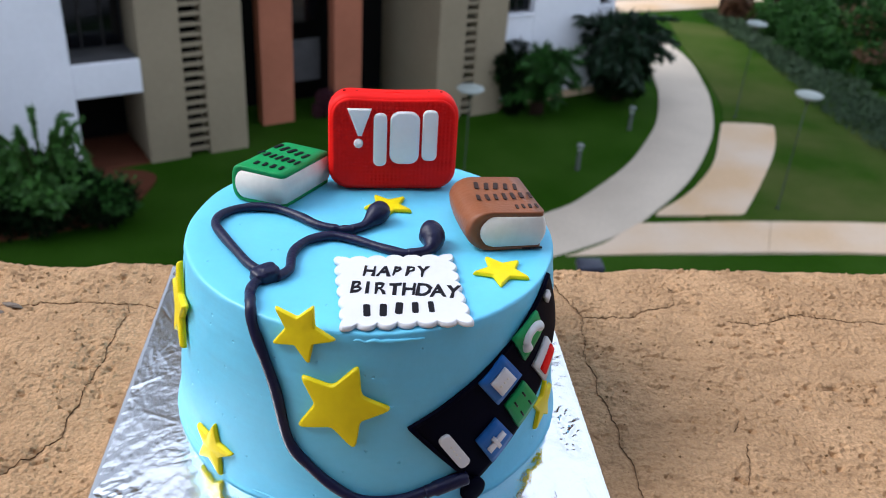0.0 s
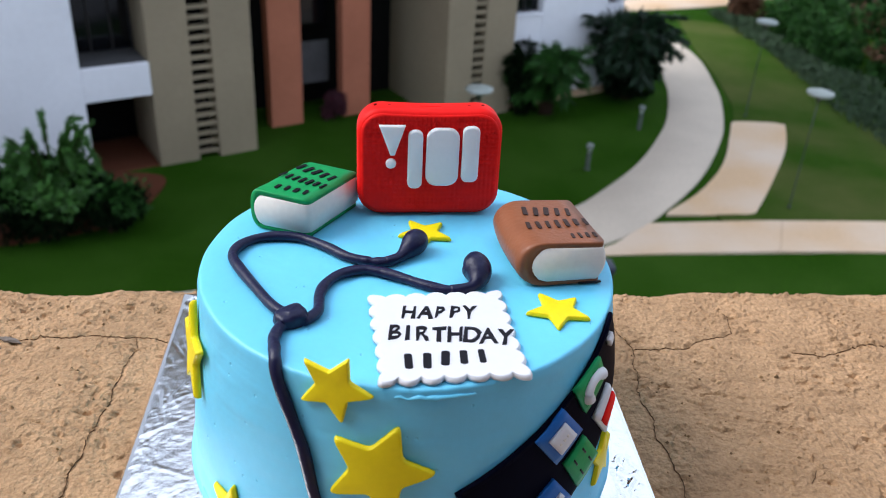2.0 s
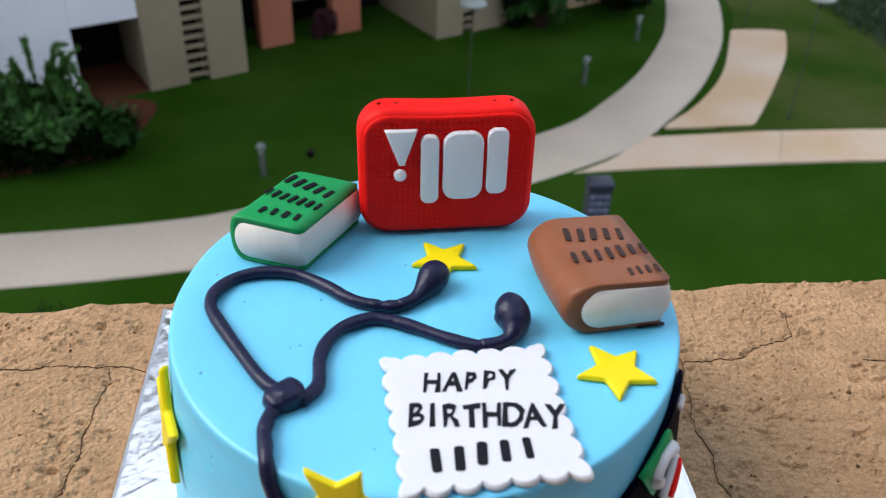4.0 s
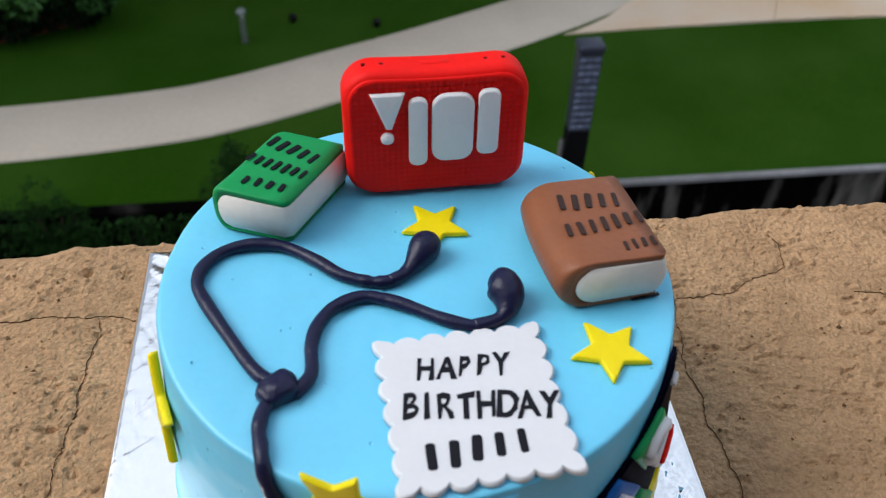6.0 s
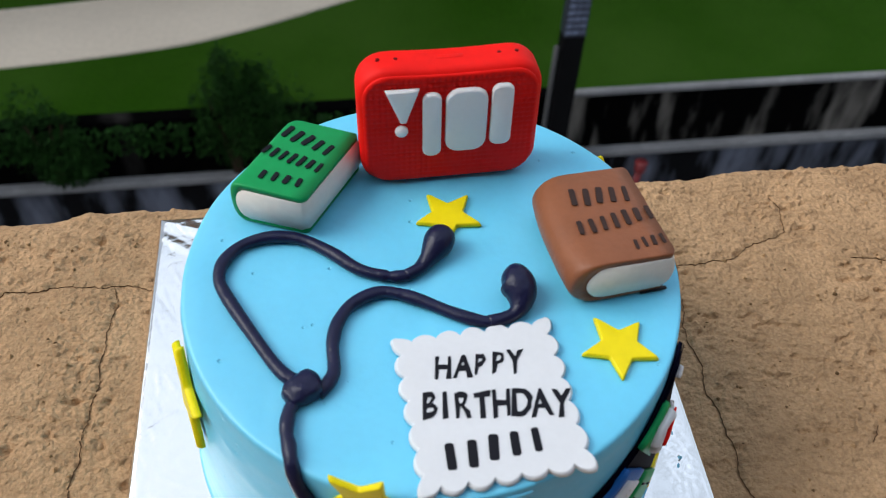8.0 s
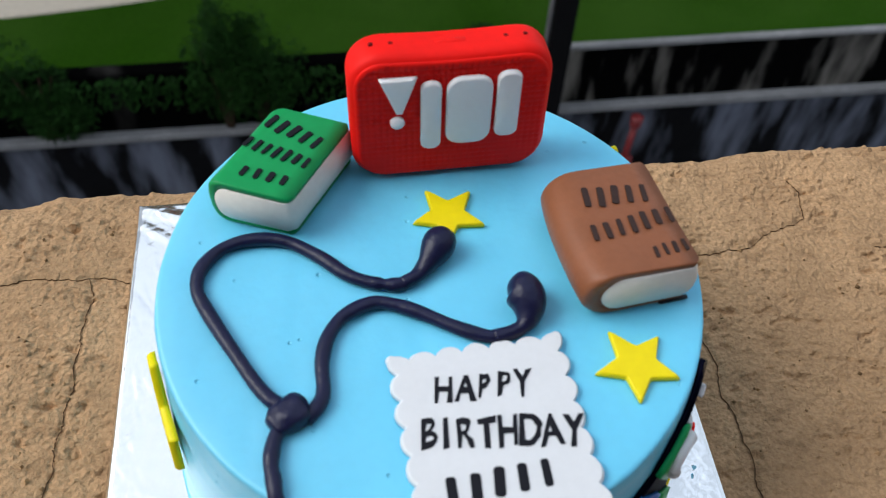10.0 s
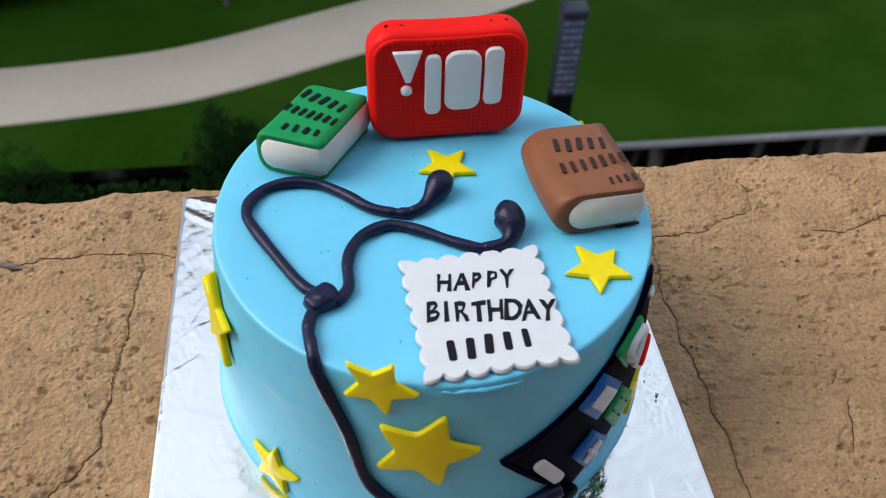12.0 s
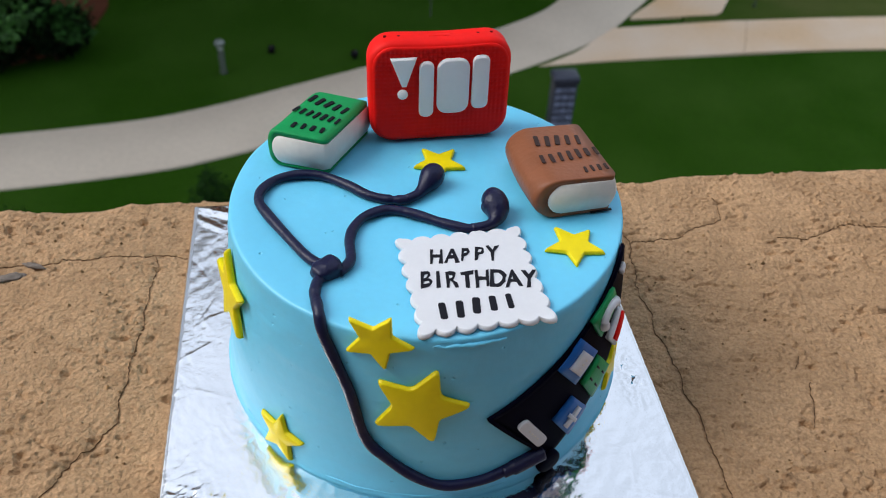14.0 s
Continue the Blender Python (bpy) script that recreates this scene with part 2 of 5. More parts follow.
pt.links.new(dirt_mix.outputs[2], paint)
# the foil is crumpled and dull where it is wrapped over, and stretched smooth and shiny towards the other side
ft = M["foil"].node_tree
foil_at, foil_split, foil_dull = ft.nodes.new("ShaderNodeTexCoord"), ft.nodes.new("ShaderNodeSeparateXYZ"), ft.nodes.new("ShaderNodeMapRange")
foil_dull.inputs["From Min"].default_value, foil_dull.inputs["From Max"].default_value = -0.09, 0.03
foil_dull.inputs["To Min"].default_value, foil_dull.inputs["To Max"].default_value = 0.17, 0.08
ft.links.new(foil_at.outputs["Object"], foil_split.inputs["Vector"])
ft.links.new(foil_split.outputs["X"], foil_dull.inputs["Value"])
ft.links.new(foil_dull.outputs["Result"], ft.nodes["Principled BSDF"].inputs["Roughness"])
# the buttercream has scattered pock marks and faint level smears of the spatula
nt = M["cream"].node_tree
co_ = nt.nodes.new("ShaderNodeTexCoord")
vor, msk = nt.nodes.new("ShaderNodeTexVoronoi"), nt.nodes.new("ShaderNodeTexNoise")
vor.inputs["Scale"].default_value, msk.inputs["Scale"].default_value = 110, 34
pit, sel, mul = nt.nodes.new("ShaderNodeMapRange"), nt.nodes.new("ShaderNodeMapRange"), nt.nodes.new("ShaderNodeMath")
pit.inputs["From Min"].default_value, pit.inputs["From Max"].default_value, pit.inputs["To Min"].default_value, pit.inputs["To Max"].default_value = 0.03, 0.11, 1.0, 0.0
sel.inputs["From Min"].default_value, sel.inputs["From Max"].default_value = 0.50, 0.57
mul.operation = "MULTIPLY"
smear, mp_ = nt.nodes.new("ShaderNodeTexNoise"), nt.nodes.new("ShaderNodeMapping")
mp_.inputs["Scale"].default_value, smear.inputs["Scale"].default_value = (14, 14, 120), 1.0
mad = nt.nodes.new("ShaderNodeMath")
mad.operation, mad.inputs[1].default_value = "MULTIPLY_ADD", -8.0
bmp = nt.nodes.new("ShaderNodeBump")
bmp.inputs["Strength"].default_value, bmp.inputs["Distance"].default_value = 0.45, 0.0012
lk = nt.links
lk.new(co_.outputs["Object"], vor.inputs["Vector"]), lk.new(co_.outputs["Object"], msk.inputs["Vector"]), lk.new(co_.outputs["Object"], mp_.inputs["Vector"])
lk.new(mp_.outputs["Vector"], smear.inputs["Vector"]), lk.new(vor.outputs["Distance"], pit.inputs["Value"]), lk.new(msk.outputs["Fac"], sel.inputs["Value"])
lk.new(pit.outputs["Result"], mul.inputs[0]), lk.new(sel.outputs["Result"], mul.inputs[1])
lk.new(mul.outputs[0], mad.inputs[0]), lk.new(smear.outputs["Fac"], mad.inputs[2])
lk.new(mad.outputs[0], bmp.inputs["Height"])
old_bump = next(n for n in nt.nodes if n.type == "BUMP" and n != bmp)
lk.new(old_bump.outputs["Normal"], bmp.inputs["Normal"])
lk.new(bmp.outputs["Normal"], nt.nodes["Principled BSDF"].inputs["Normal"])


# ---- mesh helpers ----
def mesh_of(name, bm, mat, smooth=True):
    me = bpy.data.meshes.new(name)
    bmesh.ops.recalc_face_normals(bm, faces=bm.faces)
    bm.to_mesh(me)
    bm.free()
    me.materials.append(M[mat] if isinstance(mat, str) else mat)
    for p in me.polygons:
        p.use_smooth = smooth and len(p.vertices) < 60
    return me


def part(name, bm, mat, parent=None, label="", smooth=True, kind=""):
    """Links a bmesh as one mesh object, under a thing or under a part."""
    ob = new(name, mesh_of(name, bm, mat, smooth))
    if parent is not None:
        ob.parent = parent
        ob.matrix_parent_inverse = Matrix()
    return tagged(ob, label=label, kind=kind)


def thing(name, label, category, group="", kind="", at=None):
    ob = new(name)
    ob.empty_display_size = 0.02
    if at is not None:
        ob.matrix_basis = at
    return tagged(ob, label, category, group, kind)


def box_bm(x0, x1, y0, y1, z0, z1, bevel=0.0, seg=2, m=None):
    bm = bmesh.new()
    bmesh.ops.create_cube(bm, size=1)
    for v in bm.verts:
        v.co = Vector((x0 + (v.co.x + 0.5) * (x1 - x0), y0 + (v.co.y + 0.5) * (y1 - y0), z0 + (v.co.z + 0.5) * (z1 - z0)))
    if bevel:
        bmesh.ops.bevel(bm, geom=bm.edges[:], offset=bevel, segments=seg, affect="EDGES", profile=0.5)
    if m is not None:
        bmesh.ops.transform(bm, matrix=m, verts=bm.verts)
    return bm


def smooth_line(pts, n=8):
    """Catmull-Rom through points, n steps a span."""
    P = [Vector(p) for p in pts]
    P = [P[0] * 2 - P[1]] + P + [P[-1] * 2 - P[-2]]
    out = []
    for i in range(1, len(P) - 2):
        a, b, c, d = P[i - 1:i + 3]
        for k in range(n):
            t = k / n
            out.append(0.5 * (2 * b + (c - a) * t + (2 * a - 5 * b + 4 * c - d) * t * t + (3 * b - a - 3 * c + d) * t ** 3))
    out.append(P[-2])
    return out


def tube(bm, line, radius, sides=12, up=Vector((0, 0, 1)), flat=1.0):
    """A round tube along a line; radius is a number or a function of 0..1; flat squeezes it along up."""
    rings, n = [], len(line)
    for i, p in enumerate(line):
        d = (line[min(i + 1, n - 1)] - line[max(i - 1, 0)]).normalized()
        a = d.cross(up)
        a = a.normalized() if a.length > 1e-6 else d.orthogonal().normalized()
        b = a.cross(d).normalized()
        r = radius(i / (n - 1)) if callable(radius) else radius
        rings.append([bm.verts.new(p + a * (r * math.cos(t)) + b * (r * flat * math.sin(t))) for t in (2 * math.pi * k / sides for k in range(sides))])
    for q, r in zip(rings, rings[1:]):
        for k in range(sides):
            bm.faces.new((q[k], q[(k + 1) % sides], r[(k + 1) % sides], r[k]))
    bm.faces.new(rings[0]), bm.faces.new(rings[-1])
    return bm


def lathe(bm, profile, seg=32, m=None):
    """Turns (radius, height) pairs about z."""
    rings = []
    for r, z in profile:
        ring = [Vector((r * math.cos(2 * math.pi * k / seg), r * math.sin(2 * math.pi * k / seg), z)) for k in range(seg)]
        rings.append([bm.verts.new(m @ v if m is not None else v) for v in ring])
    for a, b in zip(rings, rings[1:]):
        for k in range(seg):
            bm.faces.new((a[k], a[(k + 1) % seg], b[(k + 1) % seg], b[k]))
    bm.faces.new(rings[0]), bm.faces.new(rings[-1])
    return bm


def slab(outline, thick, round_=0.0006, rings=(0.3, 0.6, 0.85), dome=0.0):
    """A flat cut-out of fondant about its centre, its upper edge rounded: a bmesh in u, v, w."""
    bm = bmesh.new()
    n = len(outline)
    cx, cy = sum(p[0] for p in outline) / n, sum(p[1] for p in outline) / n
    big = max(math.hypot(p[0] - cx, p[1] - cy) for p in outline)
    k = 1 - round_ / big

    def ring(s, w):
        return [bm.verts.new((cx + (p[0] - cx) * s, cy + (p[1] - cy) * s, w)) for p in outline]
    rs = [ring(1, 0), ring(1, thick - round_), ring(k * 0.5 + 0.5, thick - 0.3 * round_), ring(k, thick)]
    if not rings:        # one flat face on top
        for a, b in zip(rs, rs[1:]):
            for i in range(n):
                bm.faces.new((a[i], a[(i + 1) % n], b[(i + 1) % n], b[i]))
        bm.faces.new(rs[-1])
        bm.faces.new(list(reversed(rs[0])))
        return bm
    rs += [ring(k * 0.965, thick)]
    rs += [ring(k * q, thick + dome * (1 - q * q)) for q in reversed(rings)]
    for a, b in zip(rs, rs[1:]):
        for i in range(n):
            bm.faces.new((a[i], a[(i + 1) % n], b[(i + 1) % n], b[i]))
    c = bm.verts.new((cx, cy, thick + dome))
    for i in range(n):
        bm.faces.new((rs[-1][i], rs[-1][(i + 1) % n], c))
    bm.faces.new(list(reversed(rs[0])))
    return bm


def star_line(R, inner=0.46, turn=90.0, soft=0.14, wob=0.05, seed=0):
    """A five-pointed star with blunt tips."""
    rnd = random.Random(seed)
    tips = [R * (1 + rnd.uniform(-wob, wob)) for _ in range(5)]
    corner = []
    for i in range(10):
        a = radians(turn + 36 * i)
        r = tips[i // 2] if i % 2 == 0 else R * inner
        corner.append(Vector((r * math.cos(a), r * math.sin(a))))
    out = []
    for i in range(10):
        p, c, q = corner[i - 1], corner[i], corner[(i + 1) % 10]
        s = soft if i % 2 == 0 else soft * 0.6
        a, b = c.lerp(p, s), c.lerp(q, s)
        for t in (0, 0.33, 0.67, 1):
            out.append(tuple((1 - t) ** 2 * a + 2 * t * (1 - t) * c + t * t * b))
        out.append(tuple(c.lerp(q, 0.5)))
    return out


def round_rect(w, h, r, n=5):
    out = []
    for cx, cy, a0 in ((w / 2 - r, h / 2 - r, 0), (-w / 2 + r, h / 2 - r, 90), (-w / 2 + r, -h / 2 + r, 180), (w / 2 - r, -h / 2 + r, 270)):
        for i in range(n + 1):
            a = radians(a0 + 90 * i / n)
            out.append((cx + r * math.cos(a), cy + r * math.sin(a)))
    fine = []
    for i, p in enumerate(out):
        q = out[(i + 1) % len(out)]
        k = max(1, int(math.hypot(q[0] - p[0], q[1] - p[1]) / 0.003)) if max(w, h) < 0.5 else 1
        fine += [(p[0] + (q[0] - p[0]) * j / k, p[1] + (q[1] - p[1]) * j / k) for j in range(k)]
    return fine


def side_radius(z):
    """The cake's side: it widens towards the board."""
    d = max(0.0, ZT - z)
    return RC + 0.105 * min(d, 0.1) + max(0.0, 0.02 - z) * 0.12


def side_point(deg, z, lift=0.0):
    """A place on the cake's side, by bearing and height."""
    r = side_radius(z) + lift
    return Vector((CX + r * math.cos(radians(deg)), CY + r * math.sin(radians(deg)), z))


def wrap(bm, deg, z0, lift=0.0, lean=0.0, turn=0.0, stiff=0.0):
    """Bends a flat cut-out (u, v, w) on to the cake's side at that bearing and height."""
    c, s = math.cos(radians(turn)), math.sin(radians(turn))
    for v in bm.verts:
        u, h, w = v.co
        u, h = u * c - h * s, u * s + h * c
        z = z0 + h
        bent = side_point(deg + math.degrees(u / 0.108), z, w + lift + lean * h)
        q = radians(deg)
        v.co = bent.lerp(side_point(deg, z, w + lift + lean * h) + Vector((-math.sin(q), math.cos(q), 0)) * u, stiff)
    return bm


# ---- parapet, balcony, own building ----
YAW = 4.35
SLOPE = math.tan(radians(YAW))
CRACKS = [
    [(-0.181, 0.083), (-0.1765, 0.055), (-0.1762, 0.0165), (-0.178, -0.023), (-0.1757, -0.0565), (-0.1965, -0.087), (-0.213, -0.13), (-0.21, -0.2)],
    [(-0.36, 0.066), (-0.30, 0.071), (-0.2686, 0.0762), (-0.245, 0.0769), (-0.2155, 0.0833), (-0.181, 0.0834), (-0.155, 0.0828)],
    [(0.125, 0.15), (0.1362, 0.1373), (0.150, 0.0925), (0.146, 0.049), (0.150, 0.004), (0.154, -0.0276), (0.157, -0.0617), (0.159, -0.1), (0.170, -0.14), (0.166, -0.2)],
    [(0.150, 0.0915), (0.185, 0.098), (0.209, 0.1117), (0.2266, 0.1212), (0.2293, 0.1419), (0.2206, 0.154)],
    [(0.2623, 0.0996), (0.278, 0.095), (0.314, 0.1117), (0.3313, 0.1109), (0.3567, 0.1086), (0.42, 0.105)],
    [(0.236, -0.0156), (0.230, -0.029)],
    [(0.2348, -0.0364), (0.2283, -0.054), (0.2245, -0.0703)],
]


def crack_line(line, seed):
    """The crack's jagged course: the rough line with small kinks every few millimetres."""
    rnd = random.Random(seed)
    out = []
    for (ax, ay), (bx, by) in zip(line, line[1:]):
        n = max(1, int(math.hypot(bx - ax, by - ay) / 0.0019))
        for k in range(n):
            t = k / n
            x, y = ax + (bx - ax) * t, ay + (by - ay) * t
            out.append(Vector((x + 0.004 * noise.noise((x * 60, y * 60, seed)) + rnd.uniform(-0.0006, 0.0006), y + 0.004 * noise.noise((x * 60, y * 60, seed + 9)) + rnd.uniform(-0.0006, 0.0006), 0)))
    return out


CRACK_LINES = [crack_line(line, 3 + k) for k, line in enumerate(CRACKS)]
NEAR = {}
for line in CRACK_LINES:
    for p in line:
        NEAR.setdefault((round(p.x / 0.004), round(p.y / 0.004)), []).append(p)


def crack_near(x, y):
    """How far the nearest crack is, up to 4 mm."""
    i, j, best = round(x / 0.004), round(y / 0.004), 0.004
    for a in (i - 1, i, i + 1):
        for b in (j - 1, j, j + 1):
            for p in NEAR.get((a, b), ()):
                best = min(best, math.hypot(p.x - x, p.y - y))
    return best


def rough(x, y):
    """The plaster's height: broad waves, crumbs and pits."""
    z = 0.0022 * noise.noise((x * 14, y * 14, 0.5)) + 0.0011 * noise.noise((x * 50, y * 50, 1.5))
    z += 0.0005 * noise.noise((x * 190, y * 190, 2.5)) + 0.0004 * noise.noise((x * 420, y * 420, 6.5))
    rough_patch = max(0.0, min(1.0, 0.5 + 1.6 * noise.noise((x * 24, y * 32, 41.0))))
    # layers and crumbs drawn out along the trowel's way, and a few small pits
    z += 0.0011 * noise.noise((x * 26, y * 95, 51.0)) + 0.0006 * abs(noise.noise((x * 70, y * 190, 55.0)))
    z += rough_patch * (0.0052 * max(0.0, noise.noise((x * 150, y * 260, 21.0)) - 0.30) + 0.0045 * max(0.0, noise.noise((x * 300, y * 430, 27.0)) - 0.22))
    z -= rough_patch * 0.010 * max(0.0, noise.noise((x * 110, y * 190, 11.0)) - 0.28)
    return z - 0.0012


EDGE = [(-0.45, 0.002), (-0.30, 0.003), (-0.262, -0.001), (-0.245, -0.003), (-0.232, -0.003), (-0.214, 0.003), (-0.17, 0.003), (0.14, 0.0), (0.182, 0.001), (0.202, 0.0048), (0.25, 0.004), (0.29, 0.003), (0.34, 0.001), (0.42, 0.001), (0.55, 0.0)]


def broken(x):
    """How far the broken outer edge stands out at x."""
    for (xa, ea), (xb, eb) in zip(EDGE, EDGE[1:]):
        if x <= xb:
            return ea + (eb - ea) * (x - xa) / (xb - xa)
    return 0.0


def parapet_top():
    """The rough plaster top with its broken outer edge, cracks and pits."""
    nx, ny = 1100, 470
    x0, x1, y0, y1 = -0.40, 0.52, -0.23, 0.1585
    verts, faces = [], []
    for j in range(ny + 6):
        for i in range(nx + 1):
            x = x0 + (x1 - x0) * i / nx
            edge = y1 + broken(x) + 0.0022 * noise.noise((x * 60, 4.2, 0)) + 0.0014 * noise.noise((x * 150, 8.2, 0))
            if j <= ny:
                y = y0 + (edge - y0) * (j / ny)
                yy = y + SLOPE * x
                z = rough(x, yy)
                far = edge - y
                if far < 0.012:
                    z -= 0.006 * (1 - far / 0.012) ** 2
                z -= 0.0013 * max(0.0, 1 - crack_near(x, yy) / 0.0026)
            else:
                k = j - ny
                yy = edge + SLOPE * x + 0.004 * noise.noise((x * 30, k, 2)) - 0.002 * k
                z = -0.008 - 0.03 * k ** 1.6
            verts.append((x, yy, z))
    w = nx + 1
    for j in range(ny + 5):
        for i in range(nx):
            a = j * w + i
            faces.append((a, a + 1, a + w + 1, a + w))
    me = bpy.data.meshes.new("parapet_top")
    me.from_pydata(verts, [], faces)
    me.materials.append(M["plaster"])
    for p in me.polygons:
        p.use_smooth = True
    return me


def crack_strip(line, wide, seed):
    """A crack's inner shade, painted as a thin uneven strip in its groove."""
    rnd = random.Random(seed)
    bm, prev = bmesh.new(), None
    for k, p in enumerate(line):
        d = line[min(k + 1, len(line) - 1)] - line[max(k - 1, 0)]
        n = Vector((-d.y, d.x, 0)).normalized() * wide * rnd.uniform(0.3, 1.0) * (0.6 + 0.8 * abs(noise.noise((k * 0.13, seed, 0))))
        z = rough(p.x, p.y) - 0.0005
        pair = [bm.verts.new((p.x + s * n.x, p.y + s * n.y, z + q)) for s, q in ((-1, 0.0003), (0, -0.0004), (1, 0.0003))]
        if prev:
            bm.faces.new((prev[0], prev[1], pair[1], pair[0]))
            bm.faces.new((prev[1], prev[2], pair[2], pair[1]))
        prev = pair
    return bm


# dark strips stand in for the shade down inside the cracks
for k, line in enumerate(CRACK_LINES):
    part("trim_crack", crack_strip(line, (0.0004, 0.00022, 0.0005, 0.0002, 0.00024, 0.0003, 0.0003)[k], 30 + k), "crackshade", kind="structure")
parapet = tagged(new("parapet", parapet_top()), "sandy rough plastered parapet top with hairline cracks", "parapet", kind="structure")
turned = pose(0, 0, 0, 0, 0, YAW)
part("wall_parapet", box_bm(-14, 14, -0.29, 0.12, -1.0, -0.034, 0.01, 2, turned), "plaster", kind="structure")
for a, b in ((-14, -0.397), (0.517, 14)):
    part("wall_parapet", box_bm(a, b, -0.29, 0.14, -0.033, -0.002, 0.004, 2, turned), "plaster", kind="structure")
part("wall_parapet", box_bm(-0.396, 0.516, -0.29, -0.222, -0.033, -0.003, 0.004, 2, turned), "plaster", kind="structure")
part("wall_own", box_bm(-14, 14, -0.20, 0.10, -14.5, -1.004, 0, 2, turned), "whitewall", kind="structure", smooth=False)
part("floor", box_bm(-6, 6, -2.5, -0.295, -1.15, -1.0, 0, 2, turned), "concrete", kind="structure", smooth=False)
# the next two are unseen, added to steer light on the cake's front
part("wall_back", box_bm(-6, 6, -2.75, -2.5, -1.15, 2.2, 0, 2, turned), "fillwall", kind="structure", smooth=False)
part("ceiling", box_bm(-6, 6, -2.75, -0.9, 2.204, 2.4, 0, 2, turned), "fillwall", kind="structure", smooth=False)

# ---- ground: lawn to the horizon, retaining walls, sunken yard ----
RW_Y, RW_S = 12.645, 0.0855     # the line of the retaining wall


def rw(x):
    return RW_Y + RW_S * x


def ground_sheet():
    bm = bmesh.new()
    xs = [-2500, -300, -60, -30] + [-24 + 2 * i for i in range(25)] + [30, 60, 300, 2500]
    offs = [0, 1.5, 3, 5, 7, 9, 12, 15, 18, 22, 26, 30, 36, 45, 60, 120, 600, 2500]
    grid = []
    for o in offs:
        row = []
        for x in xs:
            z = GZ + (0.05 * noise.noise((x * 0.15, o * 0.15, 0)) if 0 < o < 60 and abs(x) < 40 else 0)
            row.append(bm.verts.new((x, rw(max(-60, min(60, x))) + o, z)))
        grid.append(row)
    for a, b in zip(grid, grid[1:]):
        for i in range(len(xs) - 1):
            bm.faces.new((a[i], a[i + 1], b[i + 1], b[i]))
    return bm


tagged(part("ground", ground_sheet(), "lawn", kind="structure"), "green mown lawn with paler worn patches", "lawn")
back = bmesh.new()
f = [back.verts.new(p) for p in ((-2500, -2500, -14.5), (2500, -2500, -14.5), (2500, 20, -14.5), (-2500, 20, -14.5))]
back.faces.new(f)
part("ground_lower", back, "concrete", kind="structure", smooth=False)
wall_turn = pose(0, RW_Y, 0, 0, 0, math.degrees(math.atan(RW_S)))
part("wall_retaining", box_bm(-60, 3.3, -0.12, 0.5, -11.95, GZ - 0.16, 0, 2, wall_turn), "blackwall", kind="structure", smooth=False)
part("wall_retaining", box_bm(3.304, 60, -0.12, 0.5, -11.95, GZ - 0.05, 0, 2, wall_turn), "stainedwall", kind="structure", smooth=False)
part("trim_coping", box_bm(3.3, 60, -0.17, -0.02, GZ - 0.05, GZ + 0.05, 0.015, 2, wall_turn), "coping", kind="structure")
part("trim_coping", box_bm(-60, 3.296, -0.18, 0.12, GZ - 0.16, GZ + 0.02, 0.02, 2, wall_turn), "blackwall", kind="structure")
part("wall_retaining_lower", box_bm(-60, 60, -0.20, 0.5, -14.5, -12.12, 0, 2, wall_turn), "streakwall", kind="structure", smooth=False)
part("trim_ledge", box_bm(-60, 60, -0.30, 0.5, -12.12, -11.95, 0.02, 2, wall_turn), "coping", kind="structure")


# ---- paths ----
def strip(line, widths, z0, z1):
    """A path slab along a centre line, with chamfered edges."""
    bm = bmesh.new()
    rows = []
    for i, p in enumerate(line):
        d = (line[min(i + 1, len(line) - 1)] - line[max(0, i - 1)])
        n = Vector((-d.y, d.x)).normalized()
        w = widths(i / (len(line) - 1)) / 2
        q = Vector((p.x, p.y))
        rows.append([bm.verts.new((*(q + n * s), z)) for s, z in ((-w, z0), (-w, z1 - 0.02), (-w + 0.03, z1), (w - 0.03, z1), (w, z1 - 0.02), (w, z0))])
    for a, b in zip(rows, rows[1:]):
        for k in range(5):
            bm.faces.new((a[k], a[k + 1], b[k + 1], b[k]))
    bm.faces.new(rows[0]), bm.faces.new(rows[-1])
    return bm


def plate(outline, z0, z1):
    """A flat slab with a free outline."""
    bm = bmesh.new()
    lo = [bm.verts.new((x, y, z0)) for x, y in outline]
    hi = [bm.verts.new((x, y, z1)) for x, y in outline]
    for k in range(len(outline)):
        q = (k + 1) % len(outline)
        bm.faces.new((lo[k], lo[q], hi[q], hi[k]))
    bm.faces.new(hi)
    bm.faces.new(lo[::-1])
    bmesh.ops.triangulate(bm, faces=[f for f in bm.faces if len(f.verts) > 4])
    return bm


def flat_line(pts, n=6):
    return [(p.x, p.y) for p in smooth_line([(x, y, 0) for x, y in pts], n)]


main = smooth_line([(-40, 13.0, 0), (-14, 13.8, 0), (-8.8, 14.45, 0), (-5.4, 15.13, 0), (-3.7, 15.75, 0), (-1.85, 16.7, 0), (1.2, 18.35, 0), (4.5, 20.45, 0), (6.15, 22.35, 0), (7.6, 24.55, 0), (8.78, 27.05, 0), (9.4, 28.75, 0), (10.0, 31.2, 0), (10.3, 33.25, 0), (10.5, 37.1, 0), (9.6, 42, 0)], 8)
tagged(part("path_grey", strip(main, lambda t: 2.0, GZ - 0.2, GZ + 0.06), "path", kind="structure"), "pale grey curving concrete garden path", "path")
edge = flat_line([(5.85, 20.4), (5.0, 19.45), (4.1, 18.75)])
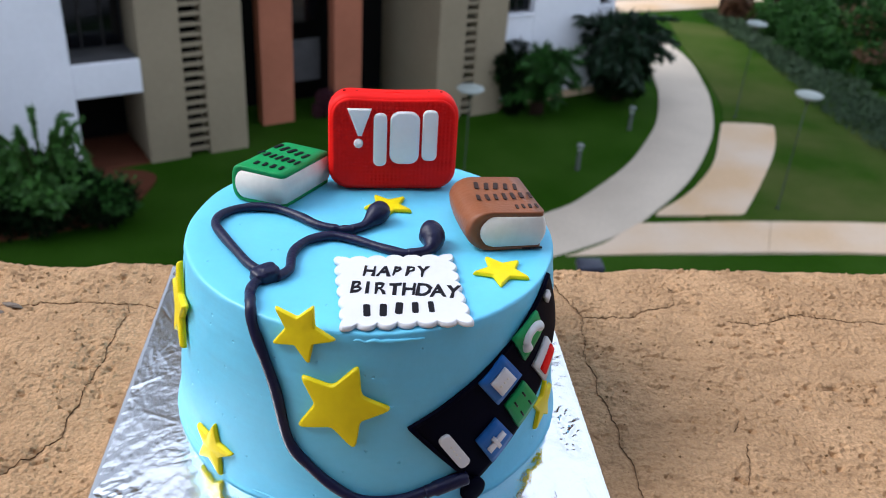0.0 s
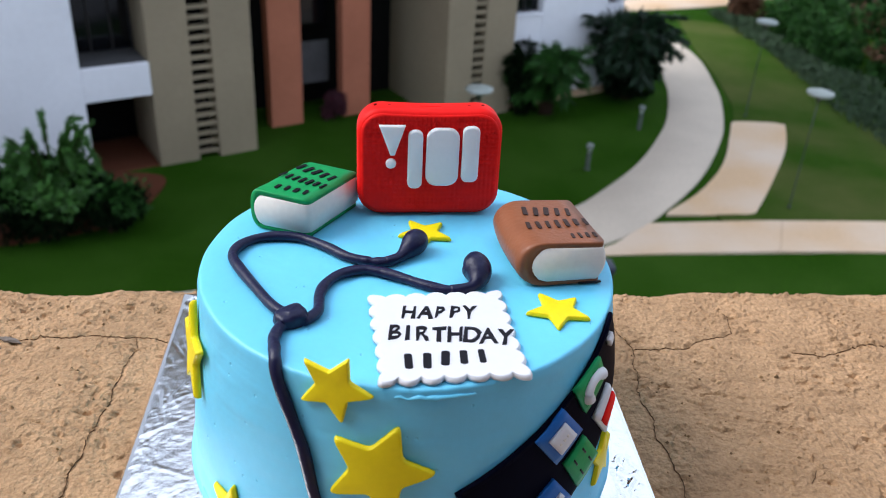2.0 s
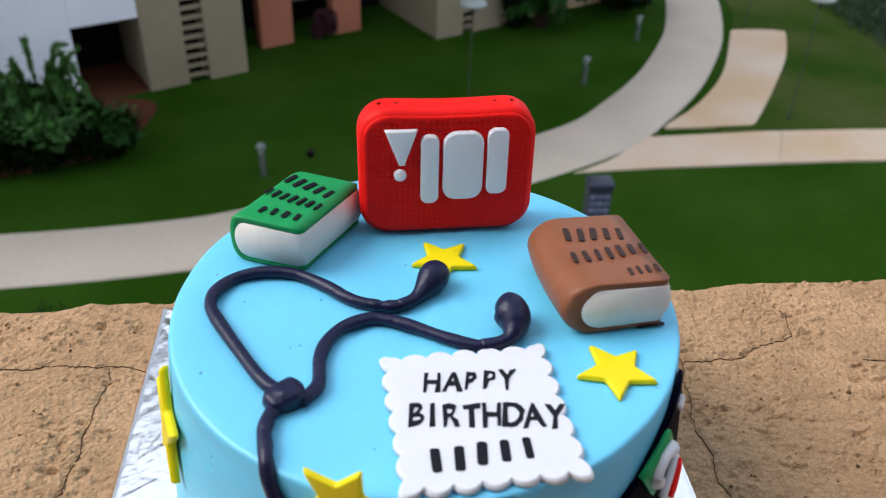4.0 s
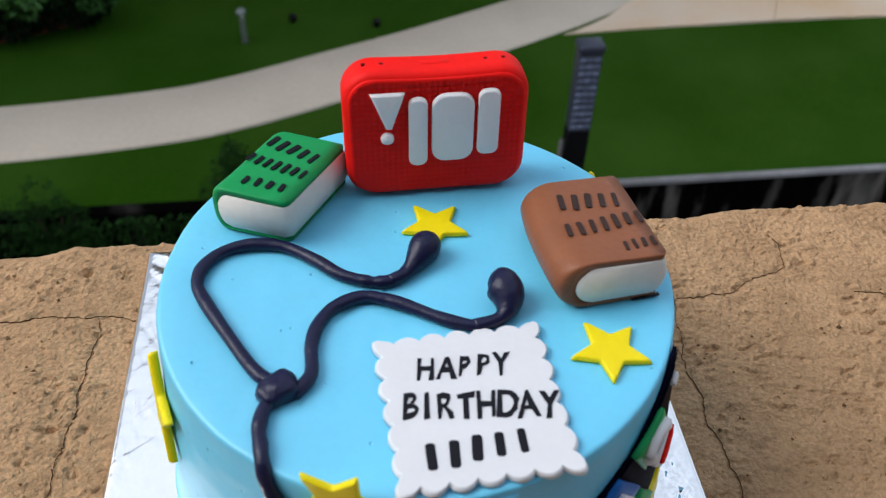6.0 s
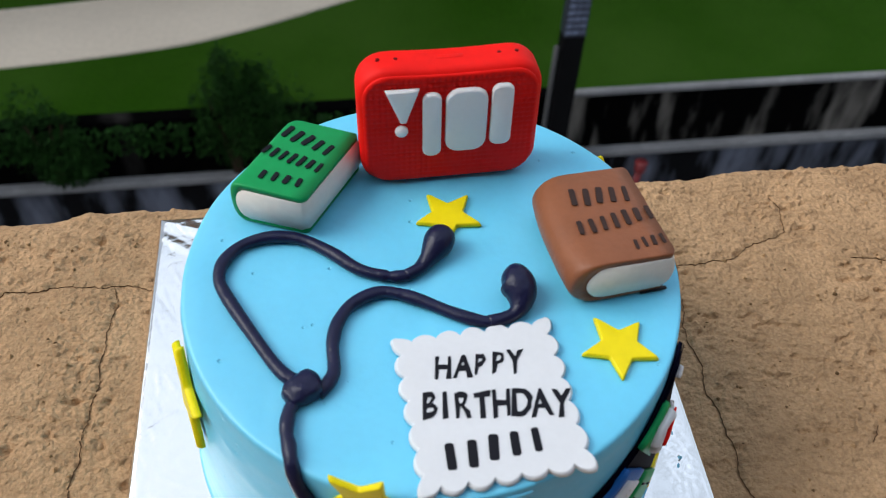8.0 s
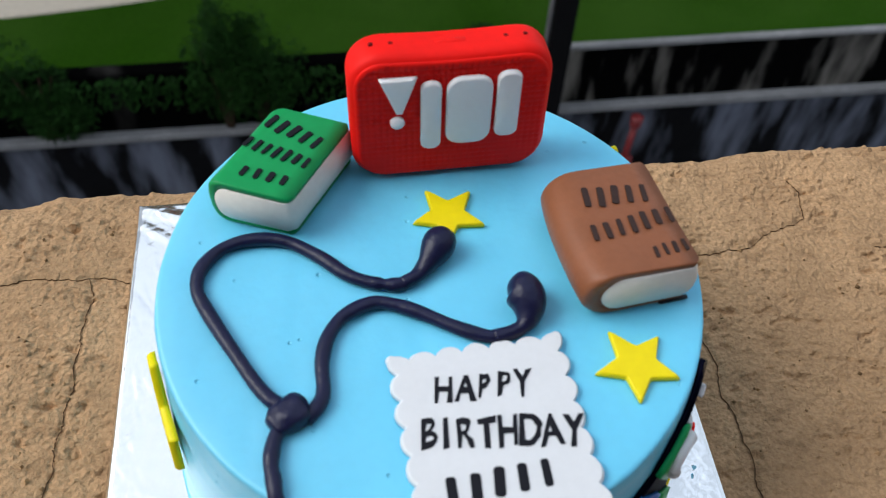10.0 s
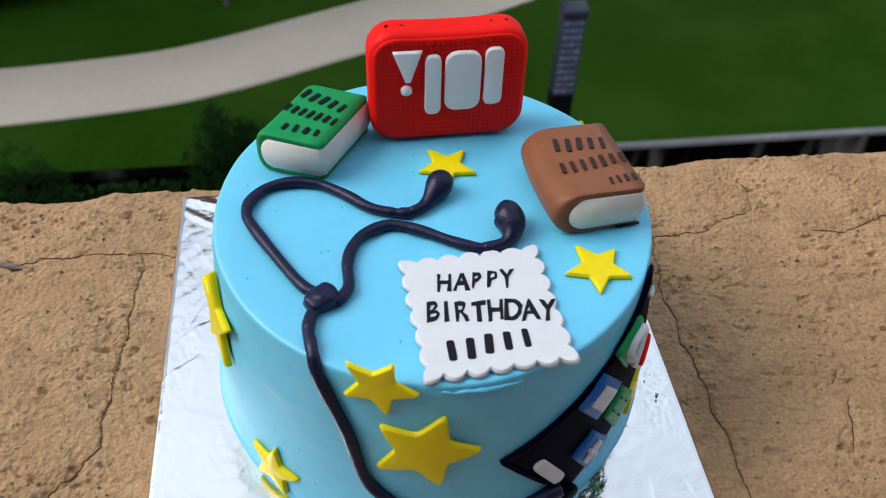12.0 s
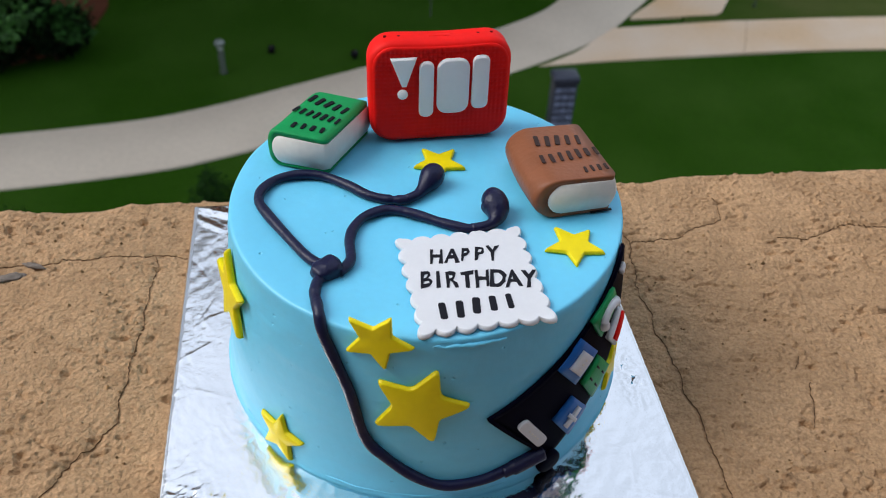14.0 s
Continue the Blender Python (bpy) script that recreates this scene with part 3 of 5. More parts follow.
for low, high in ((flat_line([(3.8, 18.60), (6, 18.95), (8, 19.2), (9.31, 19.36)]), flat_line([(9.98, 21.17), (9.2, 21.1), (5.95, 20.62)]) + edge),
                  (flat_line([(9.328, 19.37), (12.6, 19.62), (20, 19.75), (40, 19.3)]), flat_line([(40, 21.2), (20, 21.65), (13.45, 21.45), (9.997, 21.18)]))):
    tagged(part("path_tan", plate(low + high, GZ - 0.2, GZ + 0.05), "sandpath", kind="structure", smooth=False), "tan stone slab path joining the grey path", "path")
stub = flat_line([(6.7, 21.2), (9.2, 21.5)], 3) + flat_line([(9.4, 21.65), (10.49, 23.65), (11.9, 26.5), (12.65, 28.7), (12.6, 28.95)]) + flat_line([(12.3, 29.05), (11.0, 29.0), (10.72, 28.8)], 3) + flat_line([(10.6, 28.4), (9.45, 25.2), (8.1, 22.9), (6.8, 21.4)])
tagged(part("path_tan", plate(stub, GZ - 0.2, GZ + 0.05), "sandpath", kind="structure", smooth=False), "short tan stone slab beside the curving path", "path")
pale_outline = flat_line([(8.2, 21.0), (12, 21.3), (16, 21.45), (18.5, 24), (17, 27), (16.2, 31), (15.9, 37), (14.6, 43)]) + flat_line([(12.2, 43.5), (11.75, 38), (11.6, 34), (11.35, 31), (10.9, 29.0), (10.9, 28.2), (9.9, 25.6), (8.9, 23.3), (8.2, 21.6)])
tagged(part("ground_dry", plate(pale_outline, GZ - 0.1, GZ + 0.035), "palelawn", kind="structure", smooth=False), "paler lawn with yellowish worn patches", "lawn")
far_path = smooth_line([(6, 44.5, 0), (14.3, 47.5, 0), (22, 52, 0), (40, 58, 0)], 8)
tagged(part("path_far", strip(far_path, lambda t: 2.2, GZ - 0.2, GZ + 0.06), "sandpath", kind="structure"), "far tan path behind the lawn", "path")

# ---- apartment block across the lawn ----
block = thing("apartment_building", "white, grey and terracotta rendered apartment block with louvred slots", "building", at=pose(-9.68, 22.27, GZ, 0, 0, 32))
# upper storeys are unseen, added this high to grey the foil's reflection
TOP = 31.0


def bpart(name, x0, x1, y0, y1, z0, z1, mat, label="", parent=None, bevel=0.02):
    return part(name, box_bm(x0, x1, y0, y1, z0, z1, bevel, 1), mat, parent or block, label, smooth=False)


bpart("wall", -16, 0.0, -0.35, 6, -0.3, TOP, "whitewall", "white rendered wall")
for k, z in enumerate((2.2, 5.4, 8.6, 11.8, 15.0, 18.2, 21.4, 24.6, 27.4)):
    bpart("balcony", 0.004, 1.816, -0.35, -0.2, z, z + 0.95, "whitewall", "white balcony parapet")
    bpart("balcony_floor", 0.004, 1.816, -0.196, 2.2, z + 0.78, z + 0.946, "concrete", "grey concrete balcony floor")
    win = bpart("window", 0.01, 1.81, 1.2, 1.26, z + 0.95, z + 3.1, "glass", "dark balcony window")
    for x in (0.02, 0.6, 1.2, 1.74):
        bpart("frame", x, x + 0.06, 1.12, 1.2, z + 0.95, z + 3.1, "steel", parent=win)
bpart("inner_wall", 0.004, 1.816, 2.2, 2.4, -0.3, TOP, "shadewall")
bpart("porch_floor", 0.004, 1.816, -0.3, 2.2, -0.3, 0.04, "soil", "red-brown earth floor")
for a, b, s0, s1, y0 in ((1.82, 4.82, 3.0, 3.62, -0.35), (11.3, 14.03, 12.35, 12.8, -0.9)):
    bpart("wall", a, s0, y0, 5, -0.3, TOP, "greywall", "beige-grey rendered pier")
    bpart("wall", s1, b, y0, 5, -0.3, TOP, "greywall", "beige-grey rendered pier")
    bpart("shaft_wall", s0 + 0.004, s1 - 0.004, y0 + 0.6, 5, -0.3, TOP, "shadewall")
    for k in range(105):
        z = 0.15 + 0.29 * k
        part("slat", box_bm(s0 + 0.006, s1 - 0.006, y0 + 0.05, y0 + 0.2, z, z + 0.1), "greywall", block, smooth=False)
bpart("inner_wall", 4.824, 11.296, 3.0, 3.3, -0.3, TOP, "shadewall", "deep shaded recess wall")
bpart("column", 5.88, 7.0, 1.1, 1.55, -0.3, TOP, "orange", "terracotta rendered column")
bpart("column", 8.46, 9.5, 1.1, 1.55, -0.3, TOP, "orange", "terracotta rendered column")
# unseen slabs, added high up only to darken the recess below
for z in (8.2, 16.0, 24.0):
    bpart("floor_slab", 4.824, 11.296, 0.2, 1.09, z, z + 0.25, "greywall", "unseen slab added to shade the recess")
    bpart("floor_slab", 4.824, 11.296, 1.56, 2.29, z, z + 0.25, "greywall", "unseen slab added to shade the recess")
bpart("panel", 7.004, 8.456, 2.2, 2.3, 0.95, 2.4, "concrete", "grey panel between columns")
for z in (2.95, 6.1, 9.3, 12.5, 15.7, 18.9, 22.1, 25.3, 28.5):
    bpart("window", 7.004, 8.456, 2.3, 2.36, z, z + 2.2, "glass", "dark recessed window")
# the white wall at the far end, with its windows let in
bpart("wall", 14.034, 14.1, -0.6, 5, -0.3, TOP, "whitewall")
bpart("wall", 15.4, 18.4, -0.6, 5, -0.3, TOP, "whitewall", "white rendered wall")
bpart("wall", 19.0, 19.2, -0.6, 5, -0.3, TOP, "whitewall")
for x0, x1, zs in ((14.104, 15.396, (3.3, 6.5, 9.7, 12.9, 16.1, 19.3, 22.5, 25.7, 28.9)), (18.404, 18.996, (3.3, 6.5, 9.7, 12.9, 16.1, 19.3, 22.5, 25.7, 28.9))):
    low = -0.3
    for z in zs:
        bpart("spandrel", x0, x1, -0.6, 5, low, z, "whitewall")
        sill = bpart("sill", x0, x1, -0.68, -0.3, z + 0.004, z + 0.06, "whitewall")
        pane = bpart("window", x0, x1, -0.25, -0.2, z + 0.07, z + 1.6, "glass", "dark recessed window")
        for q in (0.0, 0.5, 0.95):
            xq = x0 + q * (x1 - x0)
            bpart("frame", xq, xq + 0.05, -0.31, -0.252, z + 0.07, z + 1.6, "steel", parent=pane)
        low = z + 1.6
    bpart("spandrel", x0, x1, -0.6, 5, low, TOP, "whitewall")
bpart("skirting", 14.1, 19.2, -0.66, -0.604, -0.1, 0.3, "sandpath", "ochre splash strip at the wall's foot")
bpart("roof", -16.2, 19.4, -1.0, 6.2, TOP + 0.004, TOP + 0.3, "concrete", "flat roof slab")


# ---- plants ----
def leaves(name, spots, size, seed, mat, parent=None, slim=0.45, droop=0.3, kind="", label=""):
    """Many small folded leaves, one at each spot (place, outward way)."""
    rnd = random.Random(seed)
    verts, faces = [], []
    for p, out in spots:
        d = (Vector(out) + Vector((rnd.uniform(-1, 1), rnd.uniform(-1, 1), rnd.uniform(-0.8, 1))) * 0.8 - Vector((0, 0, droop)))
        d = d.normalized() if d.length > 1e-4 else Vector((0, 0, 1))
        a = d.cross(Vector((rnd.uniform(-1, 1), rnd.uniform(-1, 1), rnd.uniform(-1, 1))))
        a = a.normalized() if a.length > 1e-4 else d.orthogonal().normalized()
        s = size * rnd.uniform(0.6, 1.3)
        n = d.cross(a) * s * 0.12
        k = len(verts)
        p = Vector(p)
        verts += [tuple(p), tuple(p + d * s * 0.5 + a * s * slim * 0.5 + n), tuple(p + d * s), tuple(p + d * s * 0.5 - a * s * slim * 0.5 + n)]
        faces += [(k, k + 1, k + 2), (k, k + 2, k + 3)]
    me = bpy.data.meshes.new(name)
    me.from_pydata(verts, [], faces)
    me.materials.append(M[mat])
    ob = new(name, me)
    if parent is not None:
        ob.parent = parent
    return tagged(ob, label=label, kind=kind)


def cloud(rnd, n, c, r, clumps=14):
    """Spots on many small clumps that together make an uneven crown."""
    cl = []
    for _ in range(clumps):
        v = Vector((rnd.gauss(0, 1), rnd.gauss(0, 1), rnd.gauss(0, 1))).normalized() * rnd.uniform(0.35, 0.95)
        cl.append((Vector((c[0] + v.x * r[0], c[1] + v.y * r[1], c[2] + v.z * r[2])), rnd.uniform(0.25, 0.5)))
    out = []
    for _ in range(n):
        q, s = rnd.choice(cl)
        v = Vector((rnd.gauss(0, 1), rnd.gauss(0, 1), rnd.gauss(0, 1))).normalized()
        k = rnd.uniform(0.55, 1.0)
        p = q + Vector((v.x * r[0] * s * k, v.y * r[1] * s * k, v.z * r[2] * s * k))
        if p.z > 0.02:
            out.append((p, v))
    return out


def shrub(name, at, r, n, size, mat, label, seed, category="shrub", extra=None, clumps=14, group="", share=0.2):
    rnd = random.Random(seed)
    ob = thing(name, label, category, group, at=pose(*at))
    bm = bmesh.new()
    for _ in range(6):
        a = rnd.uniform(0, 6.28)
        tip = Vector((math.cos(a) * r[0] * 0.6, math.sin(a) * r[1] * 0.6, r[2] * rnd.uniform(0.9, 1.5)))
        line = smooth_line([Vector((0.03 * math.cos(a), 0.03 * math.sin(a), -0.15)), tip * 0.45 + Vector((0, 0, 0.1)), tip], 5)
        tube(bm, line, lambda t: 0.05 * (1 - 0.75 * t), 6)
    part("stem", bm, "bark", ob)
    leaves("crown", cloud(rnd, n, (0, 0, r[2] * 0.95), r, clumps), size, seed, mat, ob)
    if extra:
        # upper leaves: rusty shoots on garden shrubs, painted-in light on dark bushes
        leaves("young_growth", cloud(rnd, int(n * share), (0, 0, r[2] * 1.35), (r[0] * 0.9, r[1] * 0.9, r[2] * 0.6), clumps), size, seed + 1, extra, ob, kind="stuff")
    return ob


def palm(name, at, height, spread, n, seed, label, leaf=0.5, mat="palmleaf", upright=0.35, droop=0.5, along=0.9):
    """A clump of arching fronds with leaflets along both sides."""
    rnd = random.Random(seed)
    ob = thing(name, label, "palm", at=pose(*at))
    stems, spots = bmesh.new(), []
    for k in range(n):
        a = rnd.uniform(0, 2 * math.pi)
        h, s = height * rnd.uniform(0.55, 1.05), spread * rnd.uniform(0.5, 1.1)
        base = Vector((0.25 * math.cos(a) * rnd.random(), 0.25 * math.sin(a) * rnd.random(), -0.1))
        mid = Vector((math.cos(a) * s * upright, math.sin(a) * s * upright, h * 0.8))
        tip = Vector((math.cos(a) * s, math.sin(a) * s, h * rnd.uniform(0.45, 0.9)))
        line = smooth_line([base, mid * 0.5 + Vector((0, 0, h * 0.1)), mid, tip], 7)
        tube(stems, line, lambda t: 0.03 * (1 - 0.8 * t), 5)
        for i in range(5, len(line)):
            d = (line[i] - line[i - 1]).normalized()
            w = d.cross(Vector((0, 0, 1)))
            for q in range(4):
                p = line[i - 1].lerp(line[i], q / 4)
                for sgn in (-1, 1):
                    spots.append((p, (w * sgn * 1.2 + d * along) * 1.6))
    part("stem", stems, "bark", ob)
    leaves("fronds", spots, leaf, seed, mat, ob, slim=0.14, droop=droop)
    return ob


palm("areca_palm", (-9.3, 18.9, GZ), 3.1, 1.15, 54, 11, "bushy green areca palm in front of the white wall", 0.24, "arecaleaf", 0.75, -0.5, 2.6)
soil_bed = flat_line([(-9.73, 22.3), (-7.7, 22.2), (-7.55, 20.7), (-7.75, 19.7), (-8.3, 19.0), (-9.1, 18.5), (-10.3, 17.9), (-12.5, 17.5)]) + [(-14, 19.5), (-13.2, 20.2)]
tagged(part("ground_soil", plate(soil_bed, GZ - 0.1, GZ + 0.04), "soil", kind="structure", smooth=False), "bare red-brown soil round the palm", "soil")
# dark leaves hold the bushes' inner shade, the brighter clumps their lit tops
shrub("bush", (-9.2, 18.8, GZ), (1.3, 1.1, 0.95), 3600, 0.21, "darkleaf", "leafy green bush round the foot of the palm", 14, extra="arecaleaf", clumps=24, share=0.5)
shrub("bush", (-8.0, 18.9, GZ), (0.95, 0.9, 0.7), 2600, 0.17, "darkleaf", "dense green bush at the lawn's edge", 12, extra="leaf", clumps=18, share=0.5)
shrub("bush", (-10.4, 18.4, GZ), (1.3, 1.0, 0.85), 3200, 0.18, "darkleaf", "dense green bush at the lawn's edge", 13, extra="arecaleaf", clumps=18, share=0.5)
palm("fan_palm", (4.0, 28.9, GZ), 2.7, 1.35, 34, 21, "dark bushy palm against the white wall", 0.42, "leaf", 0.5, 0.35)
palm("fan_palm", (7.3, 31.0, GZ), 3.6, 1.75, 60, 22, "large dark bushy palm beside the curving path", 0.5, "palmleaf", 0.5, 0.45)
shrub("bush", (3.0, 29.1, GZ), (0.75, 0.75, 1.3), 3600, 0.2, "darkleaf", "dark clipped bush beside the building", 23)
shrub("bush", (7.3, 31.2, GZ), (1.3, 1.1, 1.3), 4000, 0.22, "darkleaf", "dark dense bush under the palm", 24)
shrub("flowering_shrub", (-3.4, 27.4, GZ), (0.45, 0.4, 0.5), 1500, 0.12, "magenta", "dark magenta flowering shrub between columns", 25)
rnd = random.Random(5)
bed = []
for k in range(9000):
    t = rnd.random()
    yy = 25 + 20 * t
    front = 15.1 - max(0, yy - 38) * 0.15 + max(0, 31 - yy) * 0.14 + max(0, 27 - yy) * 0.6
    bed.append(((front + rnd.random() ** 0.8 * (1.5 + max(0, min(1.6, 36 - yy) * 0.9)), yy, GZ + rnd.random() * (0.25 + 0.3 * noise.noise((yy * 0.8, t * 3, 0)))), (0, 0, 1)))
tagged(leaves("groundcover_bed", bed, 0.2, 6, "greyleaf", kind="stuff"), "low grey-green groundcover along the lawn", "groundcover")
for k, (x, y, s, mat, ex) in enumerate(((20.0, 38.5, 1.7, "leaf", "rustleaf"), (18.2, 42.0, 1.4, "leaf", None), (22.2, 36.0, 1.9, "leaf", "rustleaf"), (20.2, 34.2, 1.3, "leaf", None),
                                       (23.5, 41.0, 2.2, "leaf", None), (26.0, 37.0, 2.3, "leaf", "rustleaf"), (21.0, 30.6, 1.2, "rustleaf", "leaf"), (22.6, 45.5, 2.0, "leaf", "rustleaf"),
                                       (24.0, 32.5, 1.6, "leaf", "rustleaf"), (17.6, 36.3, 1.15, "leaf", None), (19.0, 34.9, 1.1, "leaf", "rustleaf"), (20.6, 34.4, 1.2, "leaf", None), (17.1, 38.7, 1.1, "leaf", None), (16.8, 41.2, 1.2, "leaf", None), (20.6, 31.4, 0.9, "rustleaf", None), (15.8, 44.0, 0.8, "rustleaf", None), (19.0, 46.5, 1.6, "leaf", None), (27.5, 43.5, 2.6, "leaf", None))):
    shrub("garden_shrub", (x, y, GZ), (s, s, s * 0.8), 3000, 0.24, mat, "rounded green shrub with rusty young leaves" if ex else "rounded dark green shrub", 40 + k, extra=ex, group="shrubs beside the lawn")


def tree(at, h, r, seed):
    rnd = random.Random(seed)
    ob = thing("tree", "garden tree with a brown trunk and leafy crown", "tree", "trees behind the lawn", at=pose(*at))
    bm = bmesh.new()
    tube(bm, smooth_line([(0, 0, -0.2), (0.1, 0.05, h * 0.35), (0.0, 0.1, h * 0.7)], 5), lambda t: 0.2 - 0.1 * t, 8)
    for k in range(5):
        a = k * 1.26 + rnd.random()
        tube(bm, smooth_line([(0.05, 0.05, h * 0.45), (math.cos(a) * r * 0.3, math.sin(a) * r * 0.3, h * 0.65), (math.cos(a) * r * 0.7, math.sin(a) * r * 0.7, h * 0.85)], 4), lambda t: 0.09 - 0.06 * t, 6)
    part("trunk", bm, "bark", ob)
    leaves("crown", cloud(rnd, 3500, (0, 0, h * 0.8), (r, r, h * 0.32), 22), 0.35, seed, "leaf", ob)
    return ob


for k, (x, y) in enumerate(((15.8, 46.6), (17.9, 44.6), (26, 52), (33, 47), (4, 58), (13, 62), (22, 64), (33, 60), (-6, 66), (44, 52))):
    tree((x, y, GZ), 6.5 + (k % 3), 2.4 + 0.4 * (k % 2), 70 + k)
# climbing plants and shrubs on the near retaining wall
for k, (x, s) in enumerate(((-6.7, 0.9), (-2.6, 0.7), (-3.3, 0.55))):
    shrub("wall_shrub", (x, rw(x) - 0.16, -11.95), (s, 0.3, 1.1 if k == 0 else 1.45), 6500, 0.085, "ivyleaf", "tall dark shrub growing from the wall's ledge", 80 + k, clumps=30, group="shrubs on the wall")
for k, (x, s) in enumerate(((-9.3, 0.6), (1.6, 0.3))):
    shrub("wall_shrub", (x, rw(x) + 0.1, GZ), (s, 0.4, s * 0.75), 1300, 0.10, "ivyleaf", "small leafy shrub on top of the retaining wall", 90 + k, clumps=10, group="shrubs on the wall")
rnd = random.Random(8)
ivy = []
for k in range(3600):
    x = rnd.uniform(-14, 2.3)
    d = rnd.random() ** 1.3 * (0.75 + 0.35 * noise.noise((x * 0.9, 0, 0)))
    ivy.append(((x, rw(x) - 0.20 - rnd.random() * 0.12, GZ + 0.02 - d), (0, -1, -0.4)))
tagged(leaves("ivy", ivy, 0.12, 9, "ivyleaf", kind="stuff"), "green creeper hanging over the retaining wall", "creeper")


# ---- lamps, bollards, duct, pipe ----
def dish_lamp(at, h):
    ob = thing("garden_lamp", "garden lamp post with a white dish head", "lamp post", "dish lamps", at=pose(*at))
    part("pole", lathe(bmesh.new(), [(0.05, -0.1), (0.05, 0.1), (0.02, 0.14), (0.017, h * 0.6), (0.016, h - 0.25)], 12), "pole", ob)
    part("collar", lathe(bmesh.new(), [(0.034, h - 0.25), (0.13, h - 0.06), (0.12, h - 0.04)], 16), "pole", ob)
    part("dish", lathe(bmesh.new(), [(0.1, h - 0.07), (0.32, h - 0.03), (0.37, h + 0.02), (0.36, h + 0.05), (0.2, h + 0.1), (0.02, h + 0.12)], 28), "lampwhite", ob, "white shallow dish")
    return ob


lamp = dish_lamp((10.47, 22.04, GZ), 3.5)
copy_thing(lamp, pose(1.19, 21.25, GZ - 0.1))
copy_thing(lamp, pose(11.45, 29.55, GZ))


def bollard(at, h, group="bollard lights"):
    ob = thing("bollard_light", "short grey bollard light on the lawn", "bollard", group, at=pose(*at))
    part("post", lathe(bmesh.new(), [(0.1, -0.1), (0.1, 0.02), (0.075, 0.04), (0.075, h * 0.7)], 14), "pole", ob)
    part("lens", lathe(bmesh.new(), [(0.065, h * 0.7), (0.065, h * 0.88)], 14), "lampwhite", ob)
    part("cap", lathe(bmesh.new(), [(0.12, h * 0.88), (0.125, h * 0.93), (0.09, h), (0.01, h + 0.01)], 16), "capgrey", ob, "grey domed cap")
    return ob


bol = bollard((4.87, 24.18, GZ), 0.86)
for x, y in ((7.2, 27.84), (-3.95, 18.26)):
    copy_thing(bol, pose(x, y, GZ))

duct = thing("vent_duct", "tall grey ribbed ventilation duct beside the retaining wall", "duct", at=pose(3.06, 12.55, -0.12, 0, 0, 4))
part("shaft", box_bm(-0.2, 0.2, -0.15, 0.15, -14.5, -8.754, 0.01), "ductdark", duct, "dark lower shaft", smooth=False)
part("shaft_upper", box_bm(-0.2, 0.2, -0.15, 0.15, -8.75, -7.15, 0.01), "ductgrey", duct, "pale grey upper shaft", smooth=False)
part("hood", box_bm(-0.23, 0.23, -0.18, 0.18, -7.146, -7.0, 0.04), "ductgrey", duct)
for k in range(11):
    z = -8.68 + 0.138 * k
    for x in (-0.185, -0.06, 0.065):
        part("louvre", box_bm(x, x + 0.11, -0.166, -0.151, z, z + 0.085, 0.005, 1), "louvre", duct, "pale louvre plate" if k == 0 else "", smooth=False)
part("downpipe", tube(bmesh.new(), [Vector((-0.27, -0.05, z)) for z in (-14.4, -12, -10, -9.0)], 0.05, 10), "concrete", duct, "pale downpipe")

# red standpipe and low concrete ledges in the sunken yard
pipe = thing("standpipe", "red fire standpipe with a valve in the sunken yard", "standpipe", at=pose(5.0, 12.6, -14.5))
part("riser", tube(bmesh.new(), [Vector((-0.04, 0, 0)), Vector((-0.03, 0, 1.2)), Vector((0, 0, 2.10))], 0.075, 12), "redpaint", pipe)
part("valve", lathe(bmesh.new(), [(0.075, 2.05), (0.12, 2.1), (0.12, 2.22), (0.07, 2.26)], 14), "redpaint", pipe)
part("handwheel", lathe(bmesh.new(), [(0.02, 2.26), (0.14, 2.29), (0.14, 2.33), (0.02, 2.35)], 16), "redpaint", pipe)
part("branch", tube(bmesh.new(), [Vector((-0.05, 0, 0.85)), Vector((0.24, 0, 0.83))], 0.06, 10), "redpaint", pipe)
part("foot_flange", lathe(bmesh.new(), [(0.07, 0.95), (0.15, 1.0), (0.15, 1.1), (0.07, 1.15)], 14), "redpaint", pipe)


def spot_lamp(at):
    ob = thing("ground_spotlight", "small black garden spotlight set in the lawn", "spotlight", "lawn spotlights", at=pose(*at))
    part("housing", lathe(bmesh.new(), [(0.05, -0.05), (0.05, 0.05), (0.09, 0.07), (0.1, 0.16), (0.08, 0.2)], 14), "ductdark", ob)
    part("lens", lathe(bmesh.new(), [(0.074, 0.195), (0.07, 0.205), (0.01, 0.207)], 14), "glass", ob)
    return ob


spot = spot_lamp((-2.89, 19.21, GZ))
copy_thing(spot, pose(-0.81, 19.0, GZ))


